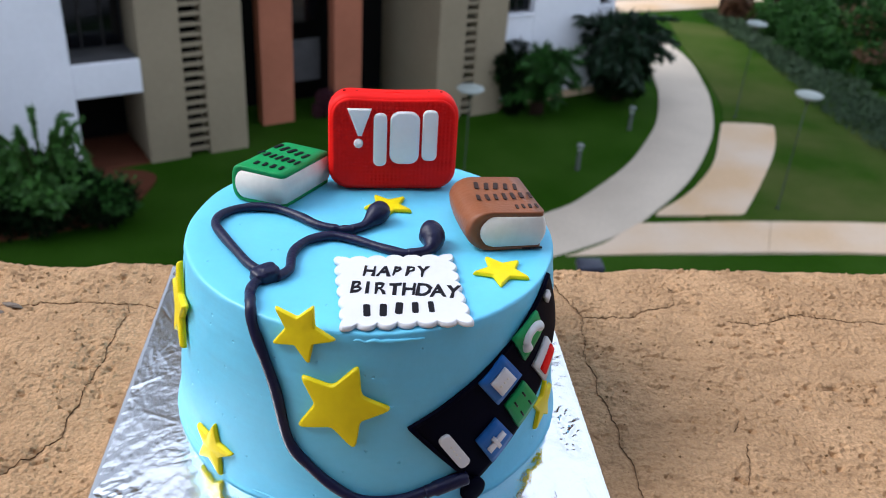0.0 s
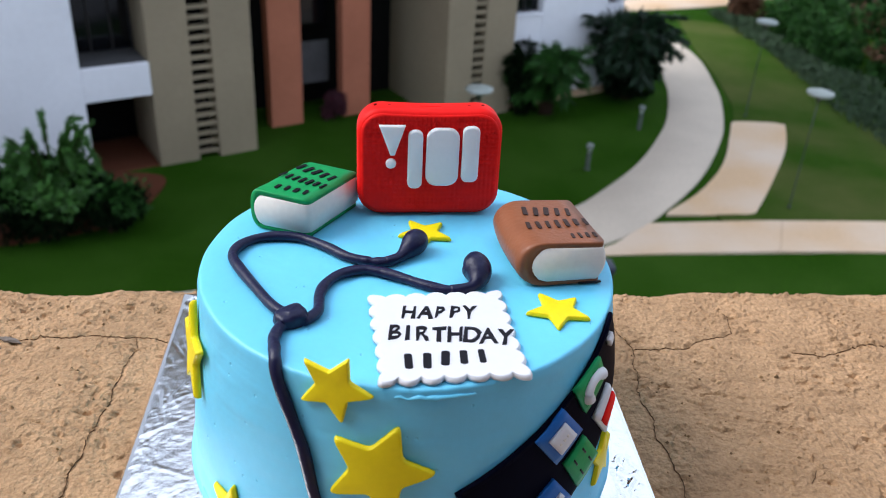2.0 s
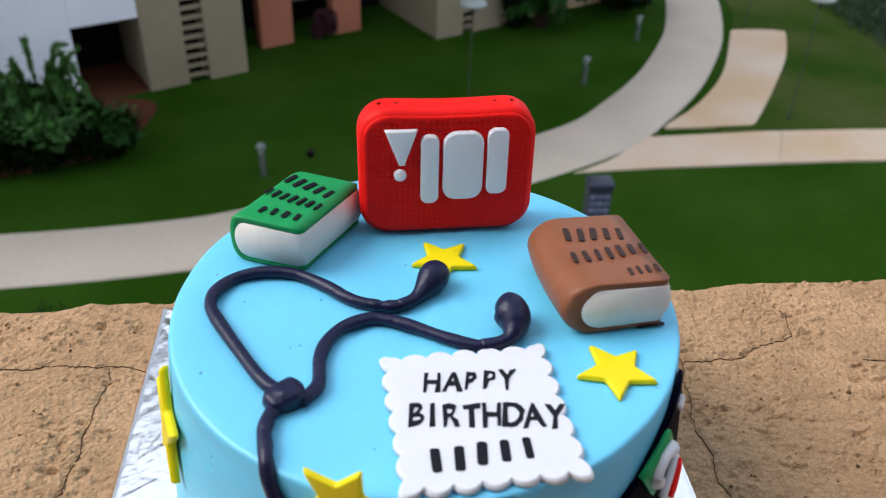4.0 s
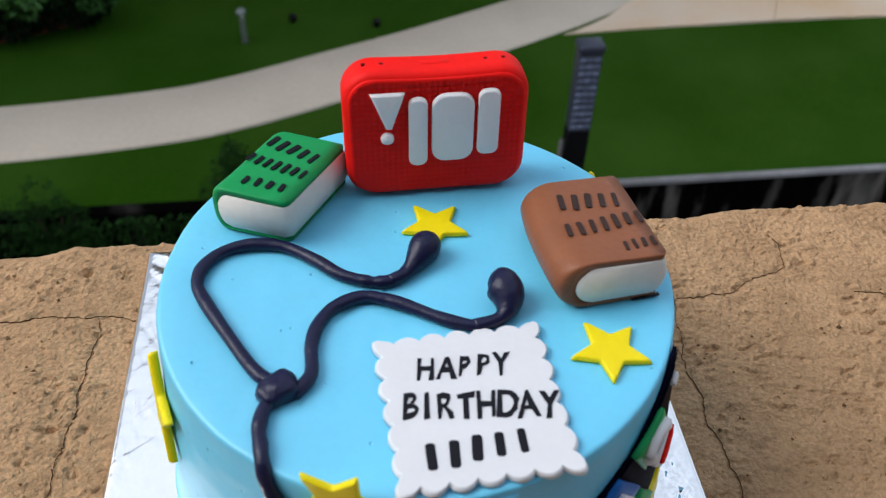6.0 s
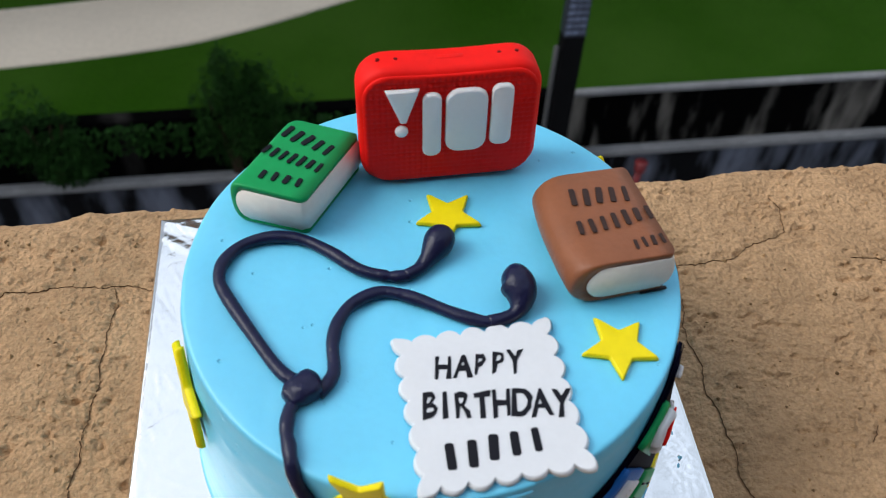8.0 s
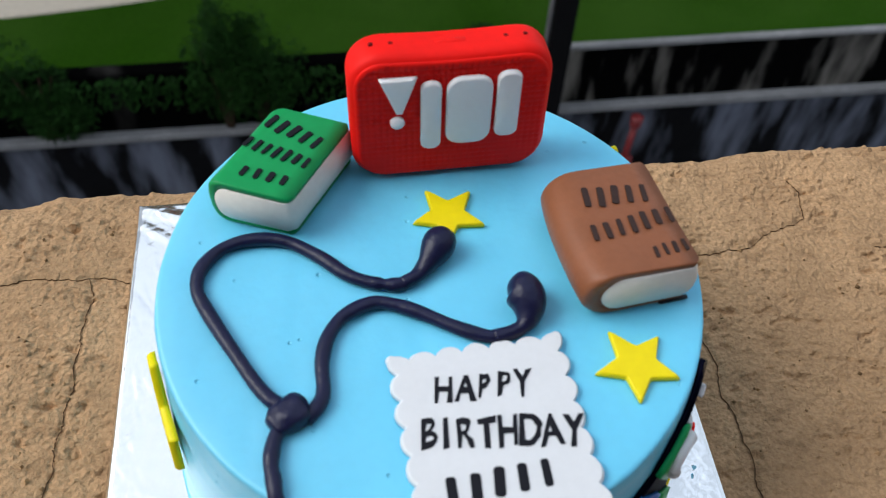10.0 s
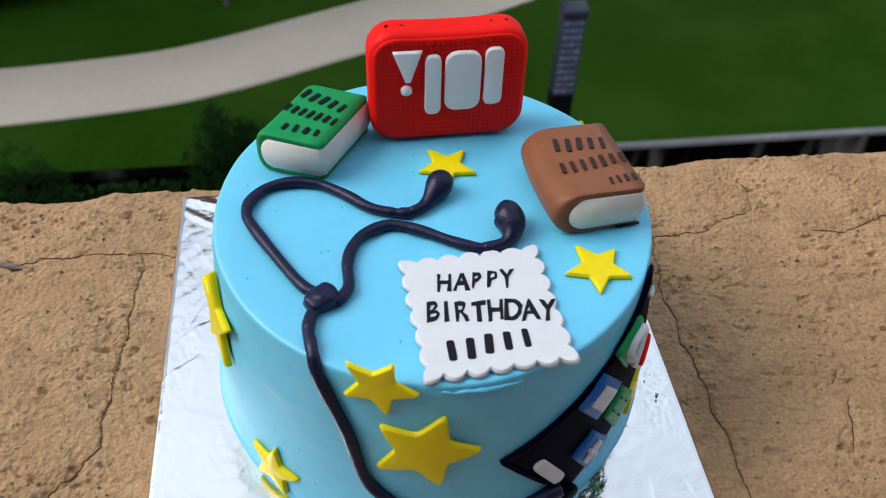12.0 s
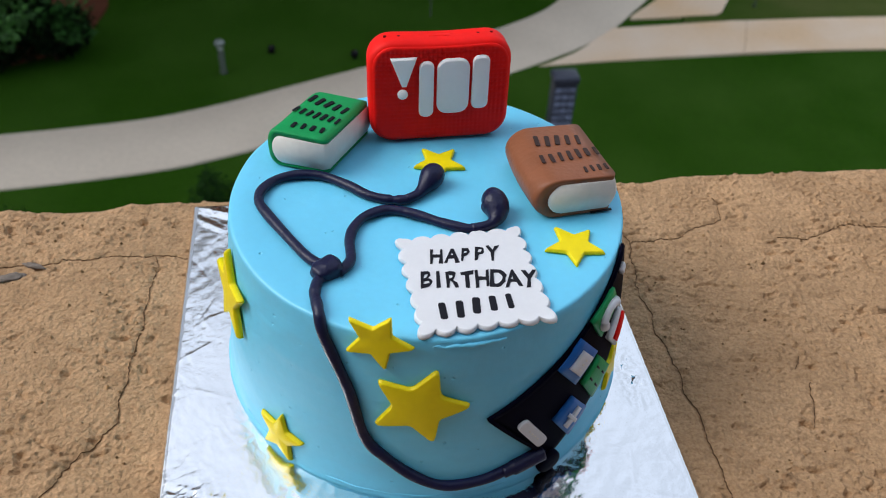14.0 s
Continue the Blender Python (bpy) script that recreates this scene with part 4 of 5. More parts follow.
# ---- cake board ----
def foil_board():
    n, half = 420, 0.142
    rnd = random.Random(77)
    # straight fold lines: most on the strip beside the cake, a few elsewhere
    folds = []
    for k in range(46):
        c = Vector((rnd.uniform(-0.14, -0.085), rnd.uniform(-0.14, 0.12))) if k < 34 else Vector((rnd.uniform(-0.1, 0.14), rnd.uniform(-0.14, -0.1)))
        a = radians(rnd.choice((28, 35, -20, 75, 110)) + rnd.uniform(-12, 12))
        folds.append((c, Vector((math.cos(a), math.sin(a))), rnd.uniform(0.006, 0.026), rnd.uniform(0.0001, 0.0003) * rnd.choice((-1, 1)), 0.0020))
    # the wrapped-over corner
    folds.append((Vector((-0.121, 0.131)), Vector((0.92, -0.39)), 0.026, 0.0011, 0.006))
    folds.append((Vector((-0.128, 0.118)), Vector((0.80, -0.60)), 0.018, 0.0006, 0.004))
    verts, faces = [], []
    for j in range(n + 1):
        for i in range(n + 1):
            x, y = -half + 2 * half * i / n, -half + 2 * half * j / n
            e = half - max(abs(x), abs(y))
            # slow swells, small facets where the foil is crumpled, straight folds
            left, front = max(0.0, min(1.0, (-0.085 - x) / 0.015)), max(0.0, min(1.0, (-0.085 - y) / 0.02))
            z = 0.0008 * noise.noise((x * 12, y * 9, 1)) + 0.0008 * noise.noise((x * 42 + y * 16, y * 34, 2)) * (1 - 0.6 * left) + 0.0002 * noise.noise((x * 120 - y * 50, y * 100, 7))
            crumple = max(0.0, min(1.0, 0.55 + 1.6 * noise.noise((x * 26, y * 20, 9)))) * (0.10 + left * (0.22 + 0.12 * max(0.0, min(1.0, -y / 0.08)) + 0.75 * front) + (0.35 if x < -0.05 else 0.06) * front)
            if crumple > 0.02:
                p, q = x * 0.87 + y * 0.5, y * 0.87 - x * 0.5
                wave = 1.5 * noise.noise((x * 60, y * 60, 3))
                z += crumple * (0.00095 * noise.voronoi((p * 210 + wave, q * 120, 0.0))[0][0] + 0.00055 * noise.voronoi((q * 420, p * 230 + wave, 4.0))[0][0])
            for c, d, length, high, wide in folds:
                px, py = x - c.x, y - c.y
                if abs(px) < 0.03 and abs(py) < 0.03:
                    u, w_ = px * d.x + py * d.y, abs(px * d.y - py * d.x)
                    if abs(u) < length and w_ < wide:
                        z += high * (1 - w_ / wide) * (1 - (u / length) ** 2)
            patch = math.hypot((x - 0.128) / 0.010, (y + 0.045) / 0.030)
            z += 0.0012 * max(0.0, 1 - patch) * noise.noise((x * 330, y * 260, 12))
            r = math.hypot(x + 0.009, y)
            z *= 0.3 + 0.7 * min(1, max(0, (r - 0.105) / 0.03))
            z *= min(1.0, 0.2 + e / 0.006)
            if e < 0.0035:
                z -= 0.0025 * (1 - e / 0.0035) ** 2
            verts.append((x, y, 0.005 + z))
    w = n + 1
    faces = [(j * w + i, j * w + i + 1, (j + 1) * w + i + 1, (j + 1) * w + i) for j in range(n) for i in range(n)]
    ring = [i for i in range(w)] + [j * w + n for j in range(1, w)] + [n * w + i for i in range(n - 1, -1, -1)] + [j * w for j in range(n - 1, 0, -1)]
    k = len(verts)
    verts += [(verts[i][0] * 1.001, verts[i][1] * 1.001, -0.001) for i in ring]
    m = len(ring)
    faces += [(ring[q], k + q, k + (q + 1) % m, ring[(q + 1) % m]) for q in range(m)]
    me = bpy.data.meshes.new("cake_board")
    me.from_pydata(verts, [], faces)
    me.materials.append(M["foil"])
    for p in me.polygons:
        p.use_smooth = True
    return me


board = new("cake_board", foil_board())
board.matrix_basis = pose(-0.009, 0.001, 0, 0, 0, 4.6)
tagged(board, "square cake board wrapped in crinkled silver foil", "cake board")


# ---- cake ----
def cake_rings(prof, cap):
    """One coat of buttercream: rings about the cake's axis, with the spatula's unevenness."""
    bm = bmesh.new()
    seg, rings = 180, []
    for r, z in prof:
        ring = []
        for k in range(seg):
            a = 2 * math.pi * k / seg
            c, s = math.cos(a), math.sin(a)
            rr, zz = r, z
            rr += (0.0007 * noise.noise((c * 3, s * 3, z * 30)) + 0.0004 * noise.noise((c * 9, s * 9, z * 160)) + 0.0003 * noise.noise((c * 4, s * 4, z * 400))) * min(1, (ZT - z) / 0.004)
            zz += (0.0006 * noise.noise((c * r * 40, s * r * 40, 3)) + 0.00035 * noise.noise((c * r * 130, s * r * 60, 5))) * max(0, 1 - (ZT - z) / 0.004)
            ring.append(bm.verts.new((CX + rr * c, CY + rr * s, zz)))
        rings.append(ring)
    for a, b in zip(rings, rings[1:]):
        for k in range(seg):
            bm.faces.new((a[k], a[(k + 1) % seg], b[(k + 1) % seg], b[k]))
    if cap:
        top = bm.verts.new((CX, CY, ZT))
        for k in range(seg):
            bm.faces.new((top, rings[0][(k + 1) % seg], rings[0][k]))
    return bm


cake = thing("cake", "round cake smoothly coated in sky-blue buttercream", "cake")
part("top_coat", cake_rings([(RC * k / 24, ZT) for k in range(1, 23)] + [(RC - 0.0020, ZT), (RC - 0.0009, ZT - 0.0002), (RC - 0.0003, ZT - 0.0007), (RC, ZT - 0.0016)], True), "cream", cake, "smooth blue top with small pock marks")
part("side_coat", cake_rings([(RC, ZT - 0.0016)] + [(side_radius(z), z) for z in (ZT - 0.003 - (ZT - 0.0095) * k / 40 for k in range(41))] + [(side_radius(0.006) + 0.0008, 0.0058), (side_radius(0.005) - 0.001, 0.0048)], False), "cream", cake, "blue side coat, flaring at the foot")
part("base_card", lathe(bmesh.new(), [(0.1165, 0.0042), (0.1172, 0.0046), (0.1172, 0.0060), (0.1165, 0.0064), (0.10, 0.0066)], 96, pose(CX, CY, 0)), "cream", cake, "thin round card under the cake")
# a fold of buttercream pushed up under the card, and dabs left by the spatula
for d0, d1, z, r, seed in ((-91, -72, ZT - 0.0042, 0.0012, 1), (-118, -70, 0.0085, 0.0008, 4), (-150, -121, 0.0095, 0.0007, 5)):
    line = [side_point(d0 + (d1 - d0) * k / 24, z + 0.0012 * noise.noise((k * 0.35, seed, 0)), -0.0002) for k in range(25)]
    part("cream_fold", tube(bmesh.new(), line, lambda t, r=r, seed=seed: r * (0.25 + 0.75 * math.sin(math.pi * t) ** 0.6) * (1 + 0.6 * noise.noise((t * 9, seed, 4))), 10), "cream", cake, "soft fold of blue buttercream")
LIP = 0.0006


def on_top(bm, x, y, turn=0.0, lift=LIP):
    bmesh.ops.transform(bm, matrix=pose(x, y, ZT + lift, 0, 0, turn), verts=bm.verts)
    return bm


# ---- stars ----
def star_thing(bm, label):
    ob = part("star", bm, "yellow")
    return tagged(ob, label, "star", "fondant stars")


star_thing(on_top(slab(star_line(0.0165, turn=49, seed=1), 0.0022, 0.0016, dome=0.0002), 0.0716, -0.0402), "yellow fondant star lying on the cake's top")
star_thing(on_top(slab(star_line(0.0160, turn=52, seed=2), 0.0022, 0.0016, dome=0.0002), 0.0062, 0.0300), "yellow fondant star under the earpiece")
star_thing(wrap(slab(star_line(0.0180, turn=-76, seed=3), 0.0022, 0.0016, dome=0.0002), -104.5, 0.1125, 0.0002, stiff=0.6), "yellow fondant star standing over the cake's rim")
star_thing(wrap(slab(star_line(0.0272, turn=71, inner=0.46, soft=0.24, seed=4), 0.0022, 0.0016, dome=0.0003), -93.8, 0.0738, 0.0004), "large yellow fondant star on the cake's side")
star_thing(wrap(slab(star_line(0.0160, turn=86, seed=5), 0.0026, 0.0016, dome=0.0008), -132.9, 0.0210, 0.0004), "yellow fondant star near the foil board")
star_thing(wrap(slab(star_line(0.0262, turn=102, inner=0.42, seed=6), 0.0036, 0.0016, dome=0.0002), -158.8, 0.0818, 0.0006, stiff=0.9), "yellow fondant star on the cake's side")
star_thing(wrap(slab(star_line(0.0165, turn=80, seed=7), 0.0022, 0.0016, dome=0.0002), -25.5, 0.033, 0.0004), "yellow fondant star beside the phone")
star_thing(wrap(slab(star_line(0.0165, turn=90, soft=0.36, seed=8), 0.0022, 0.0016, dome=0.0002), 39.0, 0.1000, 0.0004), "yellow fondant star on the cake's far rim")

# ---- greeting card ----
def card_outline():
    """A sheet with a scalloped edge, like a stamp: six bumps a side, one on each corner."""
    w, h, high, n, out = 0.0594, 0.0620, 0.0028, 6, []
    for q, ((ax, ay), (bx, by)) in enumerate((((-1, -1), (1, -1)), ((1, -1), (1, 1)), ((1, 1), (-1, 1)), ((-1, 1), (-1, -1)))):
        away = radians(-90 + 90 * q)
        for i in range(n * 8 + 1):
            t = i / (n * 8)
            b = abs(math.cos(math.pi * t * n)) ** 0.7 * high * (1 + 0.12 * math.sin(7 * t + 2 * q))
            out.append(((ax + (bx - ax) * t) * w / 2 + math.cos(away) * b, (ay + (by - ay) * t) * h / 2 + math.sin(away) * b))
        for i in range(1, 5):
            turn = away + radians(90) * i / 5
            b = high * (1 + 0.2 * math.sin(math.pi * i / 5))
            out.append((bx * w / 2 + math.cos(turn) * b, by * h / 2 + math.sin(turn) * b))
    return out


CARD = pose(0.0180, -0.0640, ZT + LIP, 0, 0, 8.6)
bm = slab(card_outline(), 0.0025, 0.0014, ())
bmesh.ops.transform(bm, matrix=CARD, verts=bm.verts)
card = tagged(part("greeting_card", bm, "white"), "white scalloped fondant card with a black birthday greeting", "card")


def glyph(ch, size, m, parent, fat=0.0004, name="letter"):
    """A letter of edible ink in the built-in font."""
    cu = bpy.data.curves.new("letter", "FONT")
    cu.body, cu.size, cu.extrude, cu.offset, cu.align_x, cu.resolution_u = ch, size, 0.00025, fat, "CENTER", 4
    tmp = bpy.data.objects.new("letter", cu)
    scene.collection.objects.link(tmp)
    bpy.context.view_layer.update()
    me = bpy.data.meshes.new_from_object(tmp.evaluated_get(bpy.context.evaluated_depsgraph_get()))
    bpy.data.objects.remove(tmp)
    me.materials.clear()
    me.materials.append(M["ink"])
    me.transform(m)
    for v in me.vertices:      # the uneven hand of a brush
        v.co += Vector((noise.noise(v.co * 420), noise.noise(v.co * 420 + Vector((7, 3, 0))), 0)) * 0.0009
    ob = new(name, me)
    ob.parent = parent
    return ob


rnd = random.Random(3)
for word, xs, ya, yb, high in (("HAPPY", (-15.6, -8.0, -1.4, 5.7, 12.4), 16.9, 14.9, 9.6), ("BIRTHDAY", (-23.5, -17.9, -11.6, -3.9, 3.2, 10.4, 17.8, 25.0), 1.6, -5.2, 10.8)):
    for i, ch in enumerate(word):
        k = i / (len(word) - 1)
        hi = high * rnd.uniform(0.94, 1.06) / 1000
        y = (ya + (yb - ya) * k) / 1000 - hi / 2 + rnd.uniform(-0.0004, 0.0004)
        slant = Matrix(((1, 0.12, 0, 0), (0, 1, 0, 0), (0, 0, 1, 0), (0, 0, 0, 1)))
        glyph(ch, hi / 0.70, CARD @ pose(xs[i] / 1000, y, 0.00255, 0, 0, -5 + rnd.uniform(-4, 4)) @ slant @ Matrix.Diagonal((0.70, 1, 1, 1)), card, 0.0004)


def bar(w, h, m, parent, mat="ink", thick=0.0004, name="lettering_bar"):
    bm = slab(round_rect(w, h, min(w, h) * 0.35), thick, 0.0001)
    bmesh.ops.transform(bm, matrix=m, verts=bm.verts)
    return part(name, bm, mat, parent)


def bar_row(n, length, high, m, parent, mat="ink"):
    """A row of upright plain bars, one for each letter of a name."""
    rnd = random.Random(n)
    for k in range(n):
        x = length * ((k + 0.5) / n - 0.5)
        bar(length / n * rnd.uniform(0.36, 0.48), high * rnd.uniform(0.88, 1.05), m @ pose(x, 0.04 * high * rnd.uniform(-1, 1), 0, 0, 0, -9 + rnd.uniform(-4, 4)), parent, mat, 0.0003)


bar_row(5, 0.0400, 0.0105, CARD @ pose(-0.0027, -0.0195, 0.0024, 0, 0, 3), card)


# ---- books ----
def book(name, at, w, l, h, cover, cover_label, label, ink_rows, bulge_w, power, shear, skin=0.0022, ink="ink", rise=0.0, nip=0.0, back=0.0006, hump=0.0, tail=0.0):
    """A closed fondant book: local x across (spine at -x), y along, z up."""
    ob = thing(name, label, "book", "fondant books", at=at)
    # cover: a U of even thickness round the spine, soft at the fore edge
    n, r = 14, h / 2

    def spine(k, off):
        t = math.pi * k / n
        s, q = math.sin(t), math.cos(t)
        return (-w / 2 + bulge_w - (bulge_w - off - (back if off else 0)) * abs(s) ** (2 / power), r + (r - off) * math.copysign(abs(q) ** (2 / power), q))
    flat = (0.75, 0.5, 0.25)
    xs = [-w / 2 + bulge_w + (w - bulge_w) * f for f in flat]
    outer = [(w / 2, h)] + [(x, h) for x in xs] + [spine(k, 0) for k in range(n + 1)] + [(x, 0) for x in reversed(xs)] + [(w / 2, 0)]
    inner = [(w / 2, h - skin)] + [(x, h - skin) for x in xs] + [spine(k, skin) for k in range(n + 1)] + [(x, skin) for x in reversed(xs)] + [(w / 2, skin)]
    bm = bmesh.new()
    ys = [-l / 2 + f for f in (0, 0.0003, 0.0009, 0.0018, 0.003)] + [-l / 2 + l * k / 10 for k in range(1, 10)] + [l / 2 - f for f in (0.003, 0.0018, 0.0009, 0.0003, 0)]
    rows = []
    for y in ys:
        s = 0.0004 if y in (ys[0], ys[-1]) else 0.0
        q = max(0.0, abs(y) - (l / 2 - 0.003)) / 0.003
        pull = 0.003 * (1 - math.sqrt(max(0.0, 1 - q * q)))
        wob = 0.0006 * noise.noise((y * 60, h * 90, 1))
        o = [bm.verts.new((x - pull * 2 * x / w, y, z - s * (1 if z > h / 2 else -1) + (wob if z > h * 0.8 else 0))) for x, z in outer]
        i = [bm.verts.new((x - pull * 2 * x / w, y, z)) for x, z in inner]
        rows.append((o, i))
    for (o, i), (p, q) in zip(rows, rows[1:]):
        for k in range(len(o) - 1):
            bm.faces.new((o[k], o[k + 1], p[k + 1], p[k]))
            bm.faces.new((i[k], q[k], q[k + 1], i[k + 1]))
        bm.faces.new((o[0], p[0], q[0], i[0]))
        bm.faces.new((o[-1], i[-1], q[-1], p[-1]))
    for (o, i), rev in ((rows[0], False), (rows[-1], True)):
        for k in range(len(o) - 1):
            bm.faces.new((o[k], i[k], i[k + 1], o[k + 1]))

    def settle(bm):
        """The block rises to one end, its spine drawn in there, and leans along its length."""
        for v in bm.verts:
            q = 2 * v.co.y / l
            v.co.z *= (1 - rise * q) * (1 + hump * (0.5 - v.co.x / w))
            v.co.x += (nip * max(0.0, -q) ** 2.5 + tail * max(0.0, q) ** 2) * max(0.0, 0.5 - v.co.x / w)
            v.co.y += shear * v.co.x
    settle(bm)
    part("cover", bm, cover, ob, cover_label)
    # page block, its faces scored with page lines
    bm = bmesh.new()
    inset, lines = -0.0002, 9
    x1, y0, y1 = w / 2 - inset, -l / 2 + inset, l / 2 - inset
    levels = []
    for k in range(lines * 2 + 1):
        z = skin * 1.02 + (h - 2.04 * skin) * k / (lines * 2)
        q = min(1.0, abs(z - r) / (r - skin)) ** (power / 2)
        x0 = -w / 2 + bulge_w - (bulge_w - skin - back) * math.sqrt(max(0.0, 1 - q * q)) ** (2 / power) + 0.0002
        levels.append((z, 0.0002 if k % 2 else 0.0, 0.0017 * math.sin(math.pi * k / (lines * 2)), x0))
    prev = None
    for z, g, bulge, x0 in levels:
        c = 0.0025
        ring = []
        for sx, sy in ((x0, y0), (x1, y0), (x1, y1), (x0, y1)):
            ox = (bulge - g) if sx == x1 else 0
            oy = (bulge - g) * (-1 if sy == y0 else 1)
            for q in ((0, 1) if (sx == x1) == (sy == y0) else (1, 0)):
                ring.append(bm.verts.new((sx + ox - (c * (1 if sx == x1 else -1) if q == 0 else 0), sy + oy + ((c if sy == y0 else -c) if q == 1 else 0), z)))
        if prev:
            for k in range(8):
                bm.faces.new((prev[k], prev[(k + 1) % 8], ring[(k + 1) % 8], ring[k]))
        else:
            bm.faces.new(list(reversed(ring)))
        prev = ring
    bm.faces.new(prev)
    settle(bm)
    part("page_block", bm, "pages", ob, "off-white page block scored with lines")
    for x, y, length, high, tilt, n in ink_rows:
        bar_row(n, length, high, pose(x, y, (h + 0.0004) * (1 - rise * 2 * y / l) * (1 + hump * (0.5 - x / w)), -math.degrees(math.atan(2 * rise * h / l)), math.degrees(math.atan(hump * h / w)), tilt), ob, ink)
    return ob


GREEN_AT = pose(-0.0598, 0.0462, ZT + LIP, 0, 0, -28)
book("book", GREEN_AT @ pose(-0.0010, 0.0002, 0), 0.0345, 0.0472, 0.0208, "green", "green cover", "green-covered fondant book with white pages, lying flat",
     [(0.0, 0.0115, 0.0270, 0.0078, -3, 5), (0.0, -0.0012, 0.0300, 0.0066, 3, 7), (0.0022, -0.0140, 0.0215, 0.0058, 12, 4)], 0.0070, 2.7, 0.20, rise=0.02, back=0.0004, hump=0.07)
BROWN_AT = pose(0.0692, 0.0106, ZT + LIP, 0, 0, 12)
brown_book = book("book", BROWN_AT @ pose(-0.0012, 0.0004, 0), 0.0452, 0.0540, 0.0210, "brown", "brown cover", "thick brown-covered fondant book with white pages, lying flat",
     [(0.0040, 0.0110, 0.0290, 0.0100, -4, 5), (0.0050, -0.0042, 0.0370, 0.0085, 6, 7), (0.0142, -0.0185, 0.0160, 0.0060, 6, 4)], 0.0140, 2.1, 0.0, ink="fadedink", rise=0.075, nip=0.0015, back=0.0042, hump=0.09, tail=0.0028)

part("cover_flap", box_bm(0.0110, 0.0232, -0.0280, -0.0262, 0.0002, 0.0011, 0.0003, 1), "ink", brown_book, "dark lip of the lower cover")


# ---- loudspeaker ----
SPK = pose(0.0078, 0.0538, ZT + LIP, 0, 0, 6.3) @ pose(0, 0, 0, -3)


def rounded_block(w, d, h, r, soft):
    """A block with large corners seen from the front and soft edges, standing on z = 0, front at y = 0."""
    out = round_rect(w, h, r, 8)
    bm = bmesh.new()
    rings = []
    for k, (y, s) in enumerate([(0, soft)] + [(soft * (1 - math.cos(t)), soft * (1 - math.sin(t))) for t in (0.4, 0.8, 1.2, 1.57)] + [(d - soft * (1 - math.cos(t)), soft * (1 - math.sin(t))) for t in (1.57, 1.2, 0.8, 0.4)] + [(d, soft)]):
        kx, kz = (w - 2 * s) / w, (h - 2 * s) / h
        rings.append([bm.verts.new((p[0] * kx, y, h / 2 + p[1] * kz)) for p in out])
    for a, b in zip(rings, rings[1:]):
        for i in range(len(out)):
            bm.faces.new((a[i], a[(i + 1) % len(out)], b[(i + 1) % len(out)], b[i]))
    bm.faces.new(rings[0]), bm.faces.new(rings[-1])
    return bm


speaker = thing("loudspeaker", "red fondant loudspeaker with a grid-textured front and white emblem", "loudspeaker", at=SPK)
SW, SH, SD = 0.0798, 0.0618, 0.0188

def sag(u, v):
    """The soft fondant sinks a little along the middle of its upper edge."""
    return 0.0010 * math.cos(math.pi * u / SW) ** 2 * max(0.0, v / SH + 0.5) ** 2


def grille():
    """The front panel, embossed with a square grid."""
    out_w, out_h, r = SW - 0.0042, SH - 0.0046, 0.0118
    nx, nz = 150, 110
    bm = bmesh.new()
    grid = []
    for j in range(nz + 1):
        row = []
        for i in range(nx + 1):
            u, v = -out_w / 2 + out_w * i / nx, -out_h / 2 + out_h * j / nz
            dx, dz = max(0, abs(u) - (out_w / 2 - r)), max(0, abs(v) - (out_h / 2 - r))
            q = math.hypot(dx, dz)
            if q > r:
                u -= math.copysign(dx * (1 - r / q), u)
                v -= math.copysign(dz * (1 - r / q), v)
            e = min(out_w / 2 - abs(u), out_h / 2 - abs(v), r - q if q > 0 else 1)
            g = 0.0
            if e > 0.0015:
                a, b = (u / 0.0025) % 1, (v / 0.0025) % 1
                g = 0.00085 * max(max(0, 1 - min(a, 1 - a) / 0.24), max(0, 1 - min(b, 1 - b) / 0.24))
                g *= max(0.12, 0.62 + 0.5 * noise.noise((u * 70, v * 70, 0)) + 0.4 * noise.noise((u * 200, v * 200, 0)) + 9 * v)
            rim = 0.0009 * max(0, 1 - e / 0.0014)
            row.append(bm.verts.new((u, -0.0008 + g + rim, SH / 2 + v - sag(u, v))))
        grid.append(row)
    for a, b in zip(grid, grid[1:]):
        for i in range(nx):
            bm.faces.new((a[i], a[i + 1], b[i + 1], b[i]))
    edge = [e for e in bm.edges if e.is_boundary]
    new_ = bmesh.ops.extrude_edge_only(bm, edges=edge)["geom"]
    for v in new_:
        if isinstance(v, bmesh.types.BMVert):
            v.co.y = 0.0012
    return bm


body = rounded_block(SW, SD, SH, 0.0135, 0.0045)
bmesh.ops.subdivide_edges(body, edges=[e for e in body.edges if abs(e.verts[0].co.x - e.verts[1].co.x) > SW / 2], cuts=9)
for v in body.verts:
    v.co.z -= sag(v.co.x, v.co.z - SH / 2)
part("body", body, "red", speaker)
part("grille", grille(), "red", speaker, "red front pressed with a square grid")


def emblem(outline, x, z, thick=0.0021):
    bm = slab(outline, thick, 0.0011, dome=0.0005)
    bmesh.ops.transform(bm, matrix=Matrix.Translation((x, -0.0007, SH / 2 + z + 0.0018)) @ pose(0, 0, 0, 90, 0, 0), verts=bm.verts)
    return part("emblem", bm, "emblem", speaker, "white emblem piece")


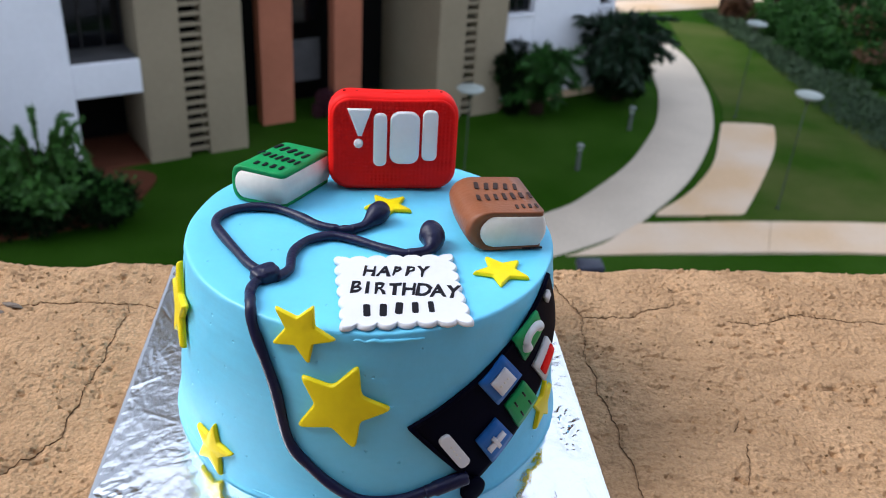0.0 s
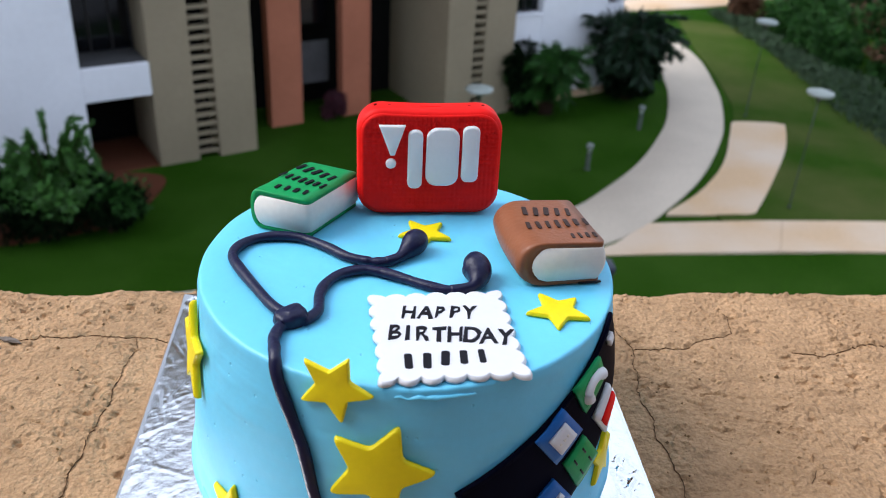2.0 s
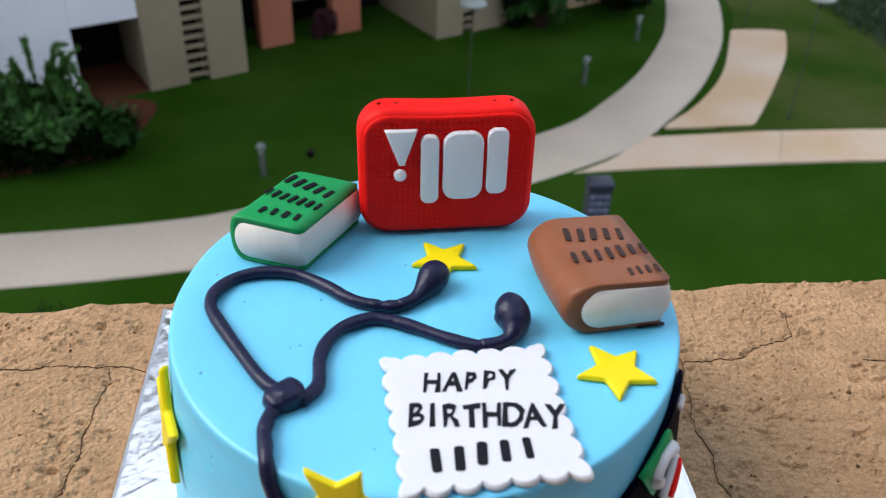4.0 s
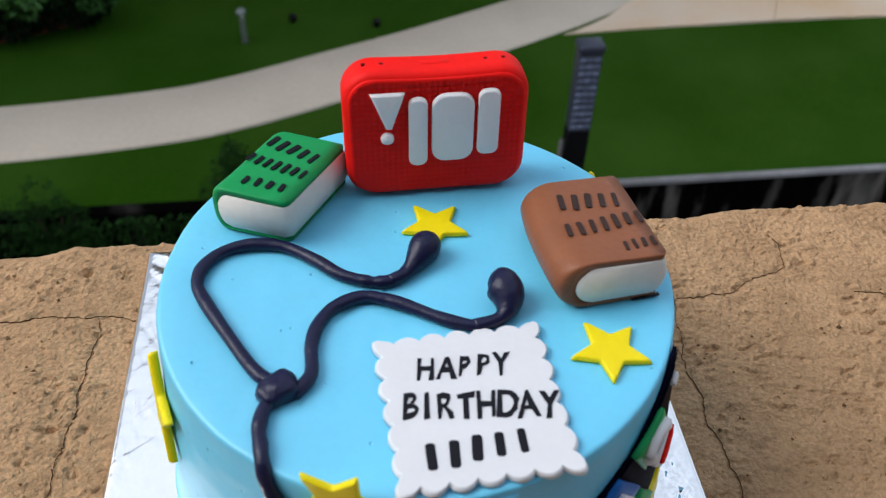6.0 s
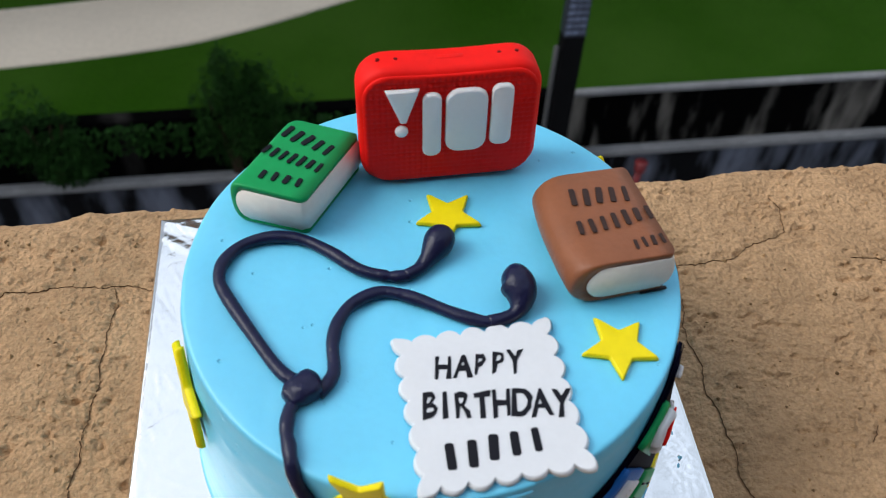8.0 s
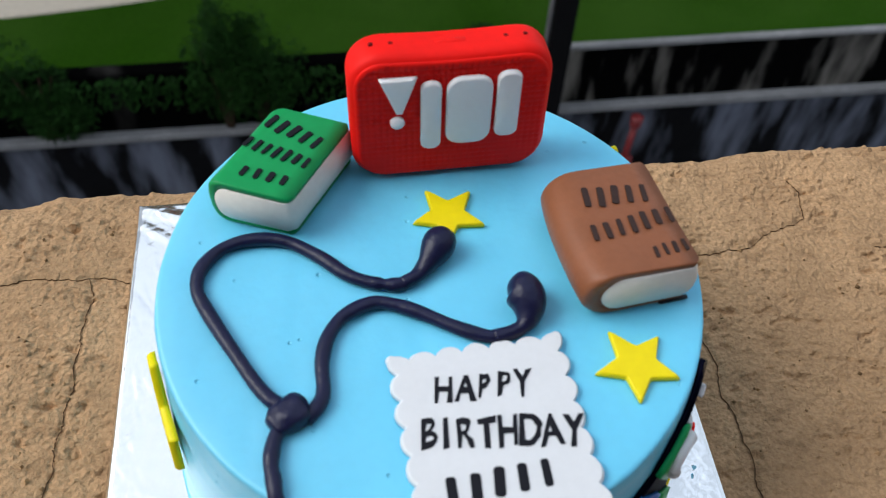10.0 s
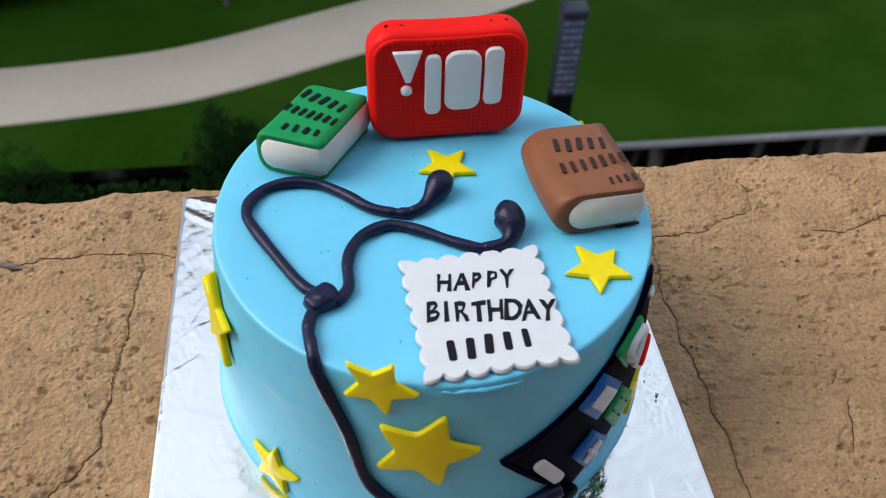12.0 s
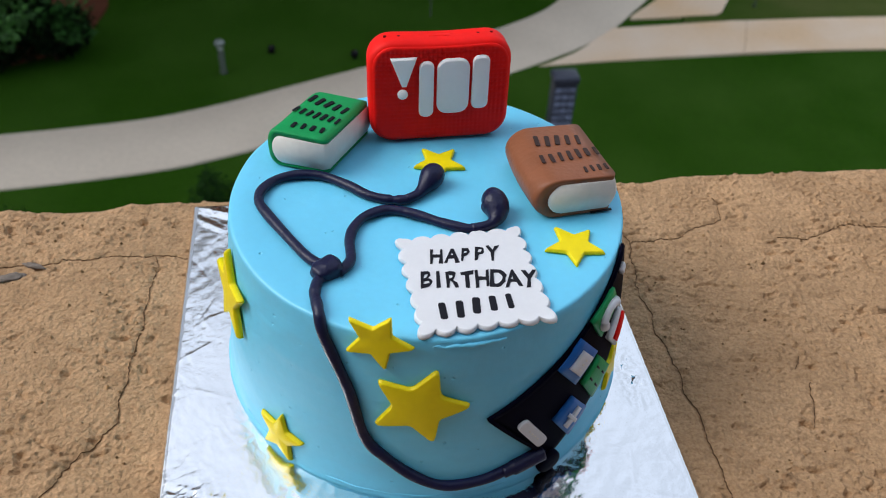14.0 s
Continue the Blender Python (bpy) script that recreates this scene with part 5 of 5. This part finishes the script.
tri = []
for (ax, ay), (bx, by) in (((-0.0076, 0.0086), (-0.0012, -0.0086)), ((-0.0012, -0.0086), (0.0012, -0.0086)), ((0.0012, -0.0086), (0.0070, 0.0086)), ((0.0070, 0.0086), (-0.0076, 0.0086))):
    tri += [(ax + (bx - ax) * k / 6, ay + (by - ay) * k / 6) for k in range(6)]
emblem(tri, -0.0208, 0.0122)
emblem([(0.0029 * math.cos(a), 0.0029 * math.sin(a)) for a in (2 * math.pi * k / 20 for k in range(20))], -0.0216, -0.0012)
emblem(round_rect(0.0082, 0.0340, 0.0036), -0.0084, 0.0012)
emblem(round_rect(0.0182, 0.0335, 0.0060), 0.0066, 0.0026)
emblem(round_rect(0.0095, 0.0325, 0.0036), 0.0220, 0.0042)
# flat discs; the dents' shade is put into their darker red
for x in (-0.030, -0.0225, 0.0215, 0.029):
    part("button_dimple", lathe(bmesh.new(), [(0.0009, SH - 0.0008), (0.0009, SH + 0.00003), (0.0003, SH + 0.00004)], 12, pose(x, SD * 0.52, -sag(x, SH / 2))), "darkred", speaker, "small disc in the red of a shaded dimple")
part("top_key", box_bm(-0.006, 0.006, SD * 0.46, SD * 0.60, SH - 0.002, SH - 0.0008, 0.0001, 1), "red", speaker)


# ---- stethoscope ----
steth = thing("stethoscope", "navy fondant stethoscope draped over the cake's top and side", "stethoscope")
TR = 0.0027
zc = ZT + 0.0026


def seam(t, at):
    """A pinched join in a rolled tube."""
    return 1 - 0.3 * math.exp(-((t - at) / 0.009) ** 2)


def lay(points, z=zc):
    return [Vector((x / 1000, y / 1000, z)) for x, y in points]


left = lay([(-52, -56), (-61.2, -49.1), (-74.5, -30.5), (-85.2, -14.0), (-89.5, -5.0), (-88.8, 4.6), (-81.8, 13.6), (-70.2, 17.9), (-57.2, 16.4), (-44.1, 8.7), (-33.3, 0.2), (-22.6, -3.8), (-13.1, -4.2), (-7.0, 0.0), (-3.5, 6.0)])
part("ear_tube", tube(bmesh.new(), smooth_line(left, 7), lambda t: seam(t, 0.905) * seam(t, 0.81) * TR * (1 + 0.06 * math.sin(t * 40)), 14, flat=0.9), "navy", steth)
right = lay([(-46, -60), (-40.7, -51.2), (-41.5, -37.2), (-39.6, -26.8), (-34.2, -18.2), (-24.1, -12.7), (-15.0, -13.8), (-5.6, -17.6), (5.4, -23.2), (14.3, -26.9), (21.6, -28.2), (29, -25.6), (33, -22)])
part("ear_tube", tube(bmesh.new(), smooth_line(right, 7), lambda t: seam(t, 0.86) * TR * (1 + 0.06 * math.sin(t * 37)), 14, flat=0.9), "navy", steth)

def bud_r(t):
    """A slim neck that swells late into a teardrop."""
    return 0.0027 + 0.0039 * (0.5 - 0.5 * math.cos(math.pi * max(0.0, min(1, (t - 0.22) / 0.46)))) if t < 0.68 else 0.0066 * math.sqrt(max(0.02, 1 - ((t - 0.68) / 0.322) ** 2))


def ball_r(t):
    """A thick neck that swells into a round bulb."""
    return 0.0027 + 0.0047 * (0.5 - 0.5 * math.cos(math.pi * max(0.0, min(1, (t - 0.22) / 0.50)))) if t < 0.72 else 0.0074 * math.sqrt(max(0.02, 1 - ((t - 0.72) / 0.282) ** 2))


part("earpiece", tube(bmesh.new(), smooth_line([(-0.0125, -0.0042, zc), (-0.006, 0.000, zc + 0.0006), (-0.001, 0.007, zc + 0.0022), (0.0025, 0.0135, zc + 0.0036), (0.0046, 0.0185, zc + 0.0040)], 8), bud_r, 18), "navy", steth, "teardrop earpiece")
part("earpiece", tube(bmesh.new(), smooth_line([(0.0205, -0.0282, zc), (0.0285, -0.0262, zc + 0.0004), (0.0328, -0.0226, zc + 0.0014), (0.0340, -0.0165, zc + 0.0032), (0.0318, -0.0104, zc + 0.0046), (0.0276, -0.0072, zc + 0.0048)], 8), ball_r, 18), "navy", steth, "teardrop earpiece")
knot = bmesh.new()
bmesh.ops.create_uvsphere(knot, u_segments=28, v_segments=20, radius=1)
for v in knot.verts:      # a squarish thumb-pressed lump with a wrapped fold
    v.co = Vector([math.copysign(abs(q) ** 0.72, q) for q in v.co]) * (1 + 0.10 * noise.noise(v.co * 2.1) + 0.05 * math.sin(5 * v.co.x))
bmesh.ops.transform(knot, matrix=pose(-0.0515, -0.0580, zc + 0.0008, 0, 0, 35) @ Matrix.Diagonal((0.0076, 0.0060, 0.0046, 1)), verts=knot.verts)
part("joint", knot, "navy", steth, "rounded joint where the tubes meet")
line = lay([(-52.5, -59.5), (-55.8, -66), (-56.6, -74), (-55.2, -81)]) + [Vector((-0.0540, -0.0868, ZT + 0.0018))]
for deg, z in ((-118.6, 0.1095), (-115.9, 0.0985), (-111.2, 0.0775), (-107.2, 0.0500), (-101.8, 0.0375), (-94, 0.0247), (-86.6, 0.0180), (-77.5, 0.0180), (-70, 0.0205)):
    line.append(side_point(deg, z, 0.0020))
part("main_tube", tube(bmesh.new(), smooth_line(line, 7), lambda t: TR * (1.02 + 0.05 * math.sin(t * 60)), 14, up=Vector((-0.3, -0.6, 0.7)).normalized(), flat=0.95), "navy", steth)
line = []
for deg, z in ((-71.5, 0.0200), (-68, 0.0212), (-63.5, 0.0222), (-60, 0.0222)):
    line.append(side_point(deg, z, 0.0024))
part("stem_collar", tube(bmesh.new(), smooth_line(line, 5), lambda t: 0.0042 if t > 0.25 else 0.0034, 14), "navy", steth, "thicker collar before the chest piece")
cp = bmesh.new()
lathe(cp, [(0.003, -0.002), (0.0062, -0.0018), (0.0074, 0.0), (0.0074, 0.002), (0.0066, 0.0028), (0.002, 0.003)], 28)
ang, cz = radians(-58.0), 0.0135
bmesh.ops.transform(cp, matrix=Matrix.Translation(side_point(-58.0, cz, 0.0015)) @ Matrix.Rotation(ang, 4, "Z") @ pose(0, 0, 0, 0, 90, 0), verts=cp.verts)
part("chest_piece", cp, "black", steth, "round navy chest piece")


# ---- phone on the cake's side ----
def quad_patch(corners, thick, lift, n=14, edge=0.0):
    """A sheet on the cake's side with corners (bearing, height), its thickness outwards."""
    bm = bmesh.new()
    top, low = [], []
    (a, b, c, d) = [Vector(p) for p in corners]
    for j in range(n + 1):
        rt, rl = [], []
        for i in range(n + 1):
            u, v = i / n, j / n
            p = a.lerp(b, u).lerp(d.lerp(c, u), v)
            z = p.y / 1000
            e = min(u, v, 1 - u, 1 - v)
            rt.append(bm.verts.new(side_point(p.x, z, lift + thick - (0.0004 if e == 0 else 0))))
            rl.append(bm.verts.new(side_point(p.x, z, lift)))
        top.append(rt), low.append(rl)
    for g, flip in ((top, False), (low, True)):
        for j in range(n):
            for i in range(n):
                f = (g[j][i], g[j][i + 1], g[j + 1][i + 1], g[j + 1][i])
                bm.faces.new(f[::-1] if flip else f)
    rim = lambda g: [g[0][i] for i in range(n + 1)] + [g[j][n] for j in range(1, n + 1)] + [g[n][i] for i in range(n - 1, -1, -1)] + [g[j][0] for j in range(n - 1, 0, -1)]
    a, b = rim(top), rim(low)
    for k in range(len(a)):
        bm.faces.new((a[k], b[k], b[(k + 1) % len(a)], a[(k + 1) % len(a)]))
    return bm


phone = thing("fondant_phone", "black fondant phone with colourful app icons on the cake's side", "phone")
PH = ((-76.4, 60.8), (-57.5, 15.5), (-8.0, 72.0), (-22.8, 115.5))
part("body", quad_patch(PH, 0.0020, 0.0002, 20), "black", phone)


def on_phone(u, v):
    a, b, c, d = [Vector(p) for p in PH]
    return a.lerp(b, u).lerp(d.lerp(c, u), v)


for (u0, u1), (v0, v1) in (((0, 1), (0, 0.02)), ((0, 0.035), (0.02, 1))):
    part("rim", quad_patch((on_phone(u0, v0), on_phone(u1, v0), on_phone(u1, v1), on_phone(u0, v1)), 0.0006, 0.0022, 12), "black", phone, "raised dark rim")


def icon(corners, mat, name, label, thick=0.0024):
    return part(name, quad_patch(corners, thick, 0.0022, 6), mat, phone, label)


def rel(corners, u, v):
    a, b, c, d = [Vector(p) for p in corners]
    return a.lerp(b, u).lerp(d.lerp(c, u), v)


def piece(corners, u0, u1, v0, v1, mat, parent, label="", thick=0.0016, name="mark", lift=0.0046):
    q = [rel(corners, u, v) for u, v in ((u0, v0), (u1, v0), (u1, v1), (u0, v1))]
    return part(name, quad_patch(q, thick, lift, 5), mat, parent, label)


DOC = ((-57.0, 79.2), (-50.4, 61.5), (-41.0, 71.4), (-48.5, 90.0))
ic = icon(DOC, "blue", "icon", "blue square app icon")
piece(DOC, 0.22, 0.80, 0.22, 0.80, "white", ic, "white raised sheet")
for k in range(3):
    piece(DOC, 0.46, 0.54, 0.34 + 0.13 * k, 0.40 + 0.13 * k, "pages", ic, "", 0.0020)
CALL = ((-44.9, 96.3), (-39.7, 79.0), (-29.9, 89.0), (-33.9, 103.9))
ic = icon(CALL, "green", "icon", "green square app icon")
arc = [rel(CALL, u, v) for u, v in ((0.66, 0.20), (0.42, 0.25), (0.28, 0.46), (0.32, 0.70), (0.52, 0.84))]
arc = smooth_line([side_point(p.x, p.y / 1000, 0.0049) for p in arc], 5)
part("mark", tube(bmesh.new(), arc, lambda t: 0.0025 + 0.0006 * abs(2 * t - 1) ** 2, 12), "white", ic, "white curved handset shape")
RED = ((-35.1, 70.0), (-27.4, 51.5), (-18.9, 62.0), (-26.5, 80.0))
ic = icon(RED, "white", "icon", "white square app icon")
piece(RED, 0.30, 0.68, 0.10, 0.92, "red", ic, "red band", 0.0014)
PAT = ((-47.5, 57.9), (-42.0, 38.6), (-32.4, 46.2), (-39.6, 65.7))
ic = icon(PAT, "green", "icon", "green square app icon with dark marks")
for u, v in ((0.25, 0.3), (0.25, 0.7), (0.7, 0.3), (0.7, 0.7)):
    piece(PAT, u - 0.12, u + 0.12, v - 0.03, v + 0.03, "ink", ic, "", 0.0005)
FB = ((-57.4, 44.0), (-51.8, 25.6), (-44.4, 36.0), (-50.6, 53.0))
ic = icon(FB, "blue", "icon", "blue square app icon")
piece(FB, 0.42, 0.60, 0.12, 0.86, "white", ic, "white upright bar")
piece(FB, 0.30, 0.72, 0.40, 0.54, "white", ic, "white cross bar", 0.0018)
CAP = ((-68.4, 50.5), (-62.4, 31.5), (-58.9, 33.0), (-64.9, 52.0))
ic = part("icon", wrap(slab(round_rect(0.0264, 0.0067, 0.0030), 0.0017, 0.0008), -63.6, 0.0418, 0.0022, turn=-59), "white", phone, "white capsule bar")
for k in range(4):
    piece(CAP, 0.26 + 0.14 * k, 0.33 + 0.14 * k, 0.42, 0.58, "pages", ic, "", 0.0004, lift=0.0038)
DOT = ((-28.3, 106.5), (-26.6, 101.5), (-24.4, 104.5), (-26.0, 109.0))
icon(DOT, "white", "icon", "small white dot")


# ---- loose bits on the parapet ----
rnd = random.Random(14)
for x, y, sx, sy, turn in ((-0.2710, 0.0625, 0.0085, 0.0042, 12), (-0.2580, 0.0735, 0.0070, 0.0024, -14)):
    bm = bmesh.new()
    bmesh.ops.create_icosphere(bm, subdivisions=3, radius=1)
    for v in bm.verts:
        v.co = v.co * (1 + 0.5 * noise.noise(v.co * 1.3 + Vector((x * 90, 0, 0))) + 0.15 * noise.noise(v.co * 4))
    bmesh.ops.transform(bm, matrix=pose(x, y, -0.0004, 0, 0, turn) @ Matrix.Diagonal((sx, sy, 0.0016, 1)), verts=bm.verts)
    tagged(part("stone_chip", bm, "chip"), "flat grey stone chip set in the plaster", "stone", "stone chips")
verts, faces = [], []
for k in range(5200):
    x, y = rnd.uniform(-0.36, 0.48), rnd.uniform(-0.2, 0.15)
    if abs(x + 0.009) < 0.155 and abs(y) < 0.155 or y > 0.145 + SLOPE * x:
        continue
    if noise.noise((x * 40, y * 40, 3.0)) + 0.35 * noise.noise((x * 9, y * 9, 5.0)) < rnd.uniform(-0.25, 0.45):
        continue
    s = 0.0003 + 0.0014 * rnd.random() ** 4
    z = rough(x, y) + s * 0.3
    q = len(verts)
    for dx, dy, dz in ((1, 0, 0), (-1, 0, 0), (0, 1, 0), (0, -1, 0), (0, 0, 1), (0, 0, -1)):
        m = s * rnd.uniform(0.6, 1.2)
        verts.append((x + dx * m, y + dy * m, z + dz * m))
    faces += [(q + i, q + j, q + h) for i, j, h in ((0, 2, 4), (2, 1, 4), (1, 3, 4), (3, 0, 4), (2, 0, 5), (1, 2, 5), (3, 1, 5), (0, 3, 5))]
me = bpy.data.meshes.new("grit")
me.from_pydata(verts, [], faces)
me.materials.append(M["grit"])
tagged(new("grit", me), "loose brown and pale sand grains on the parapet", "grit", kind="stuff")
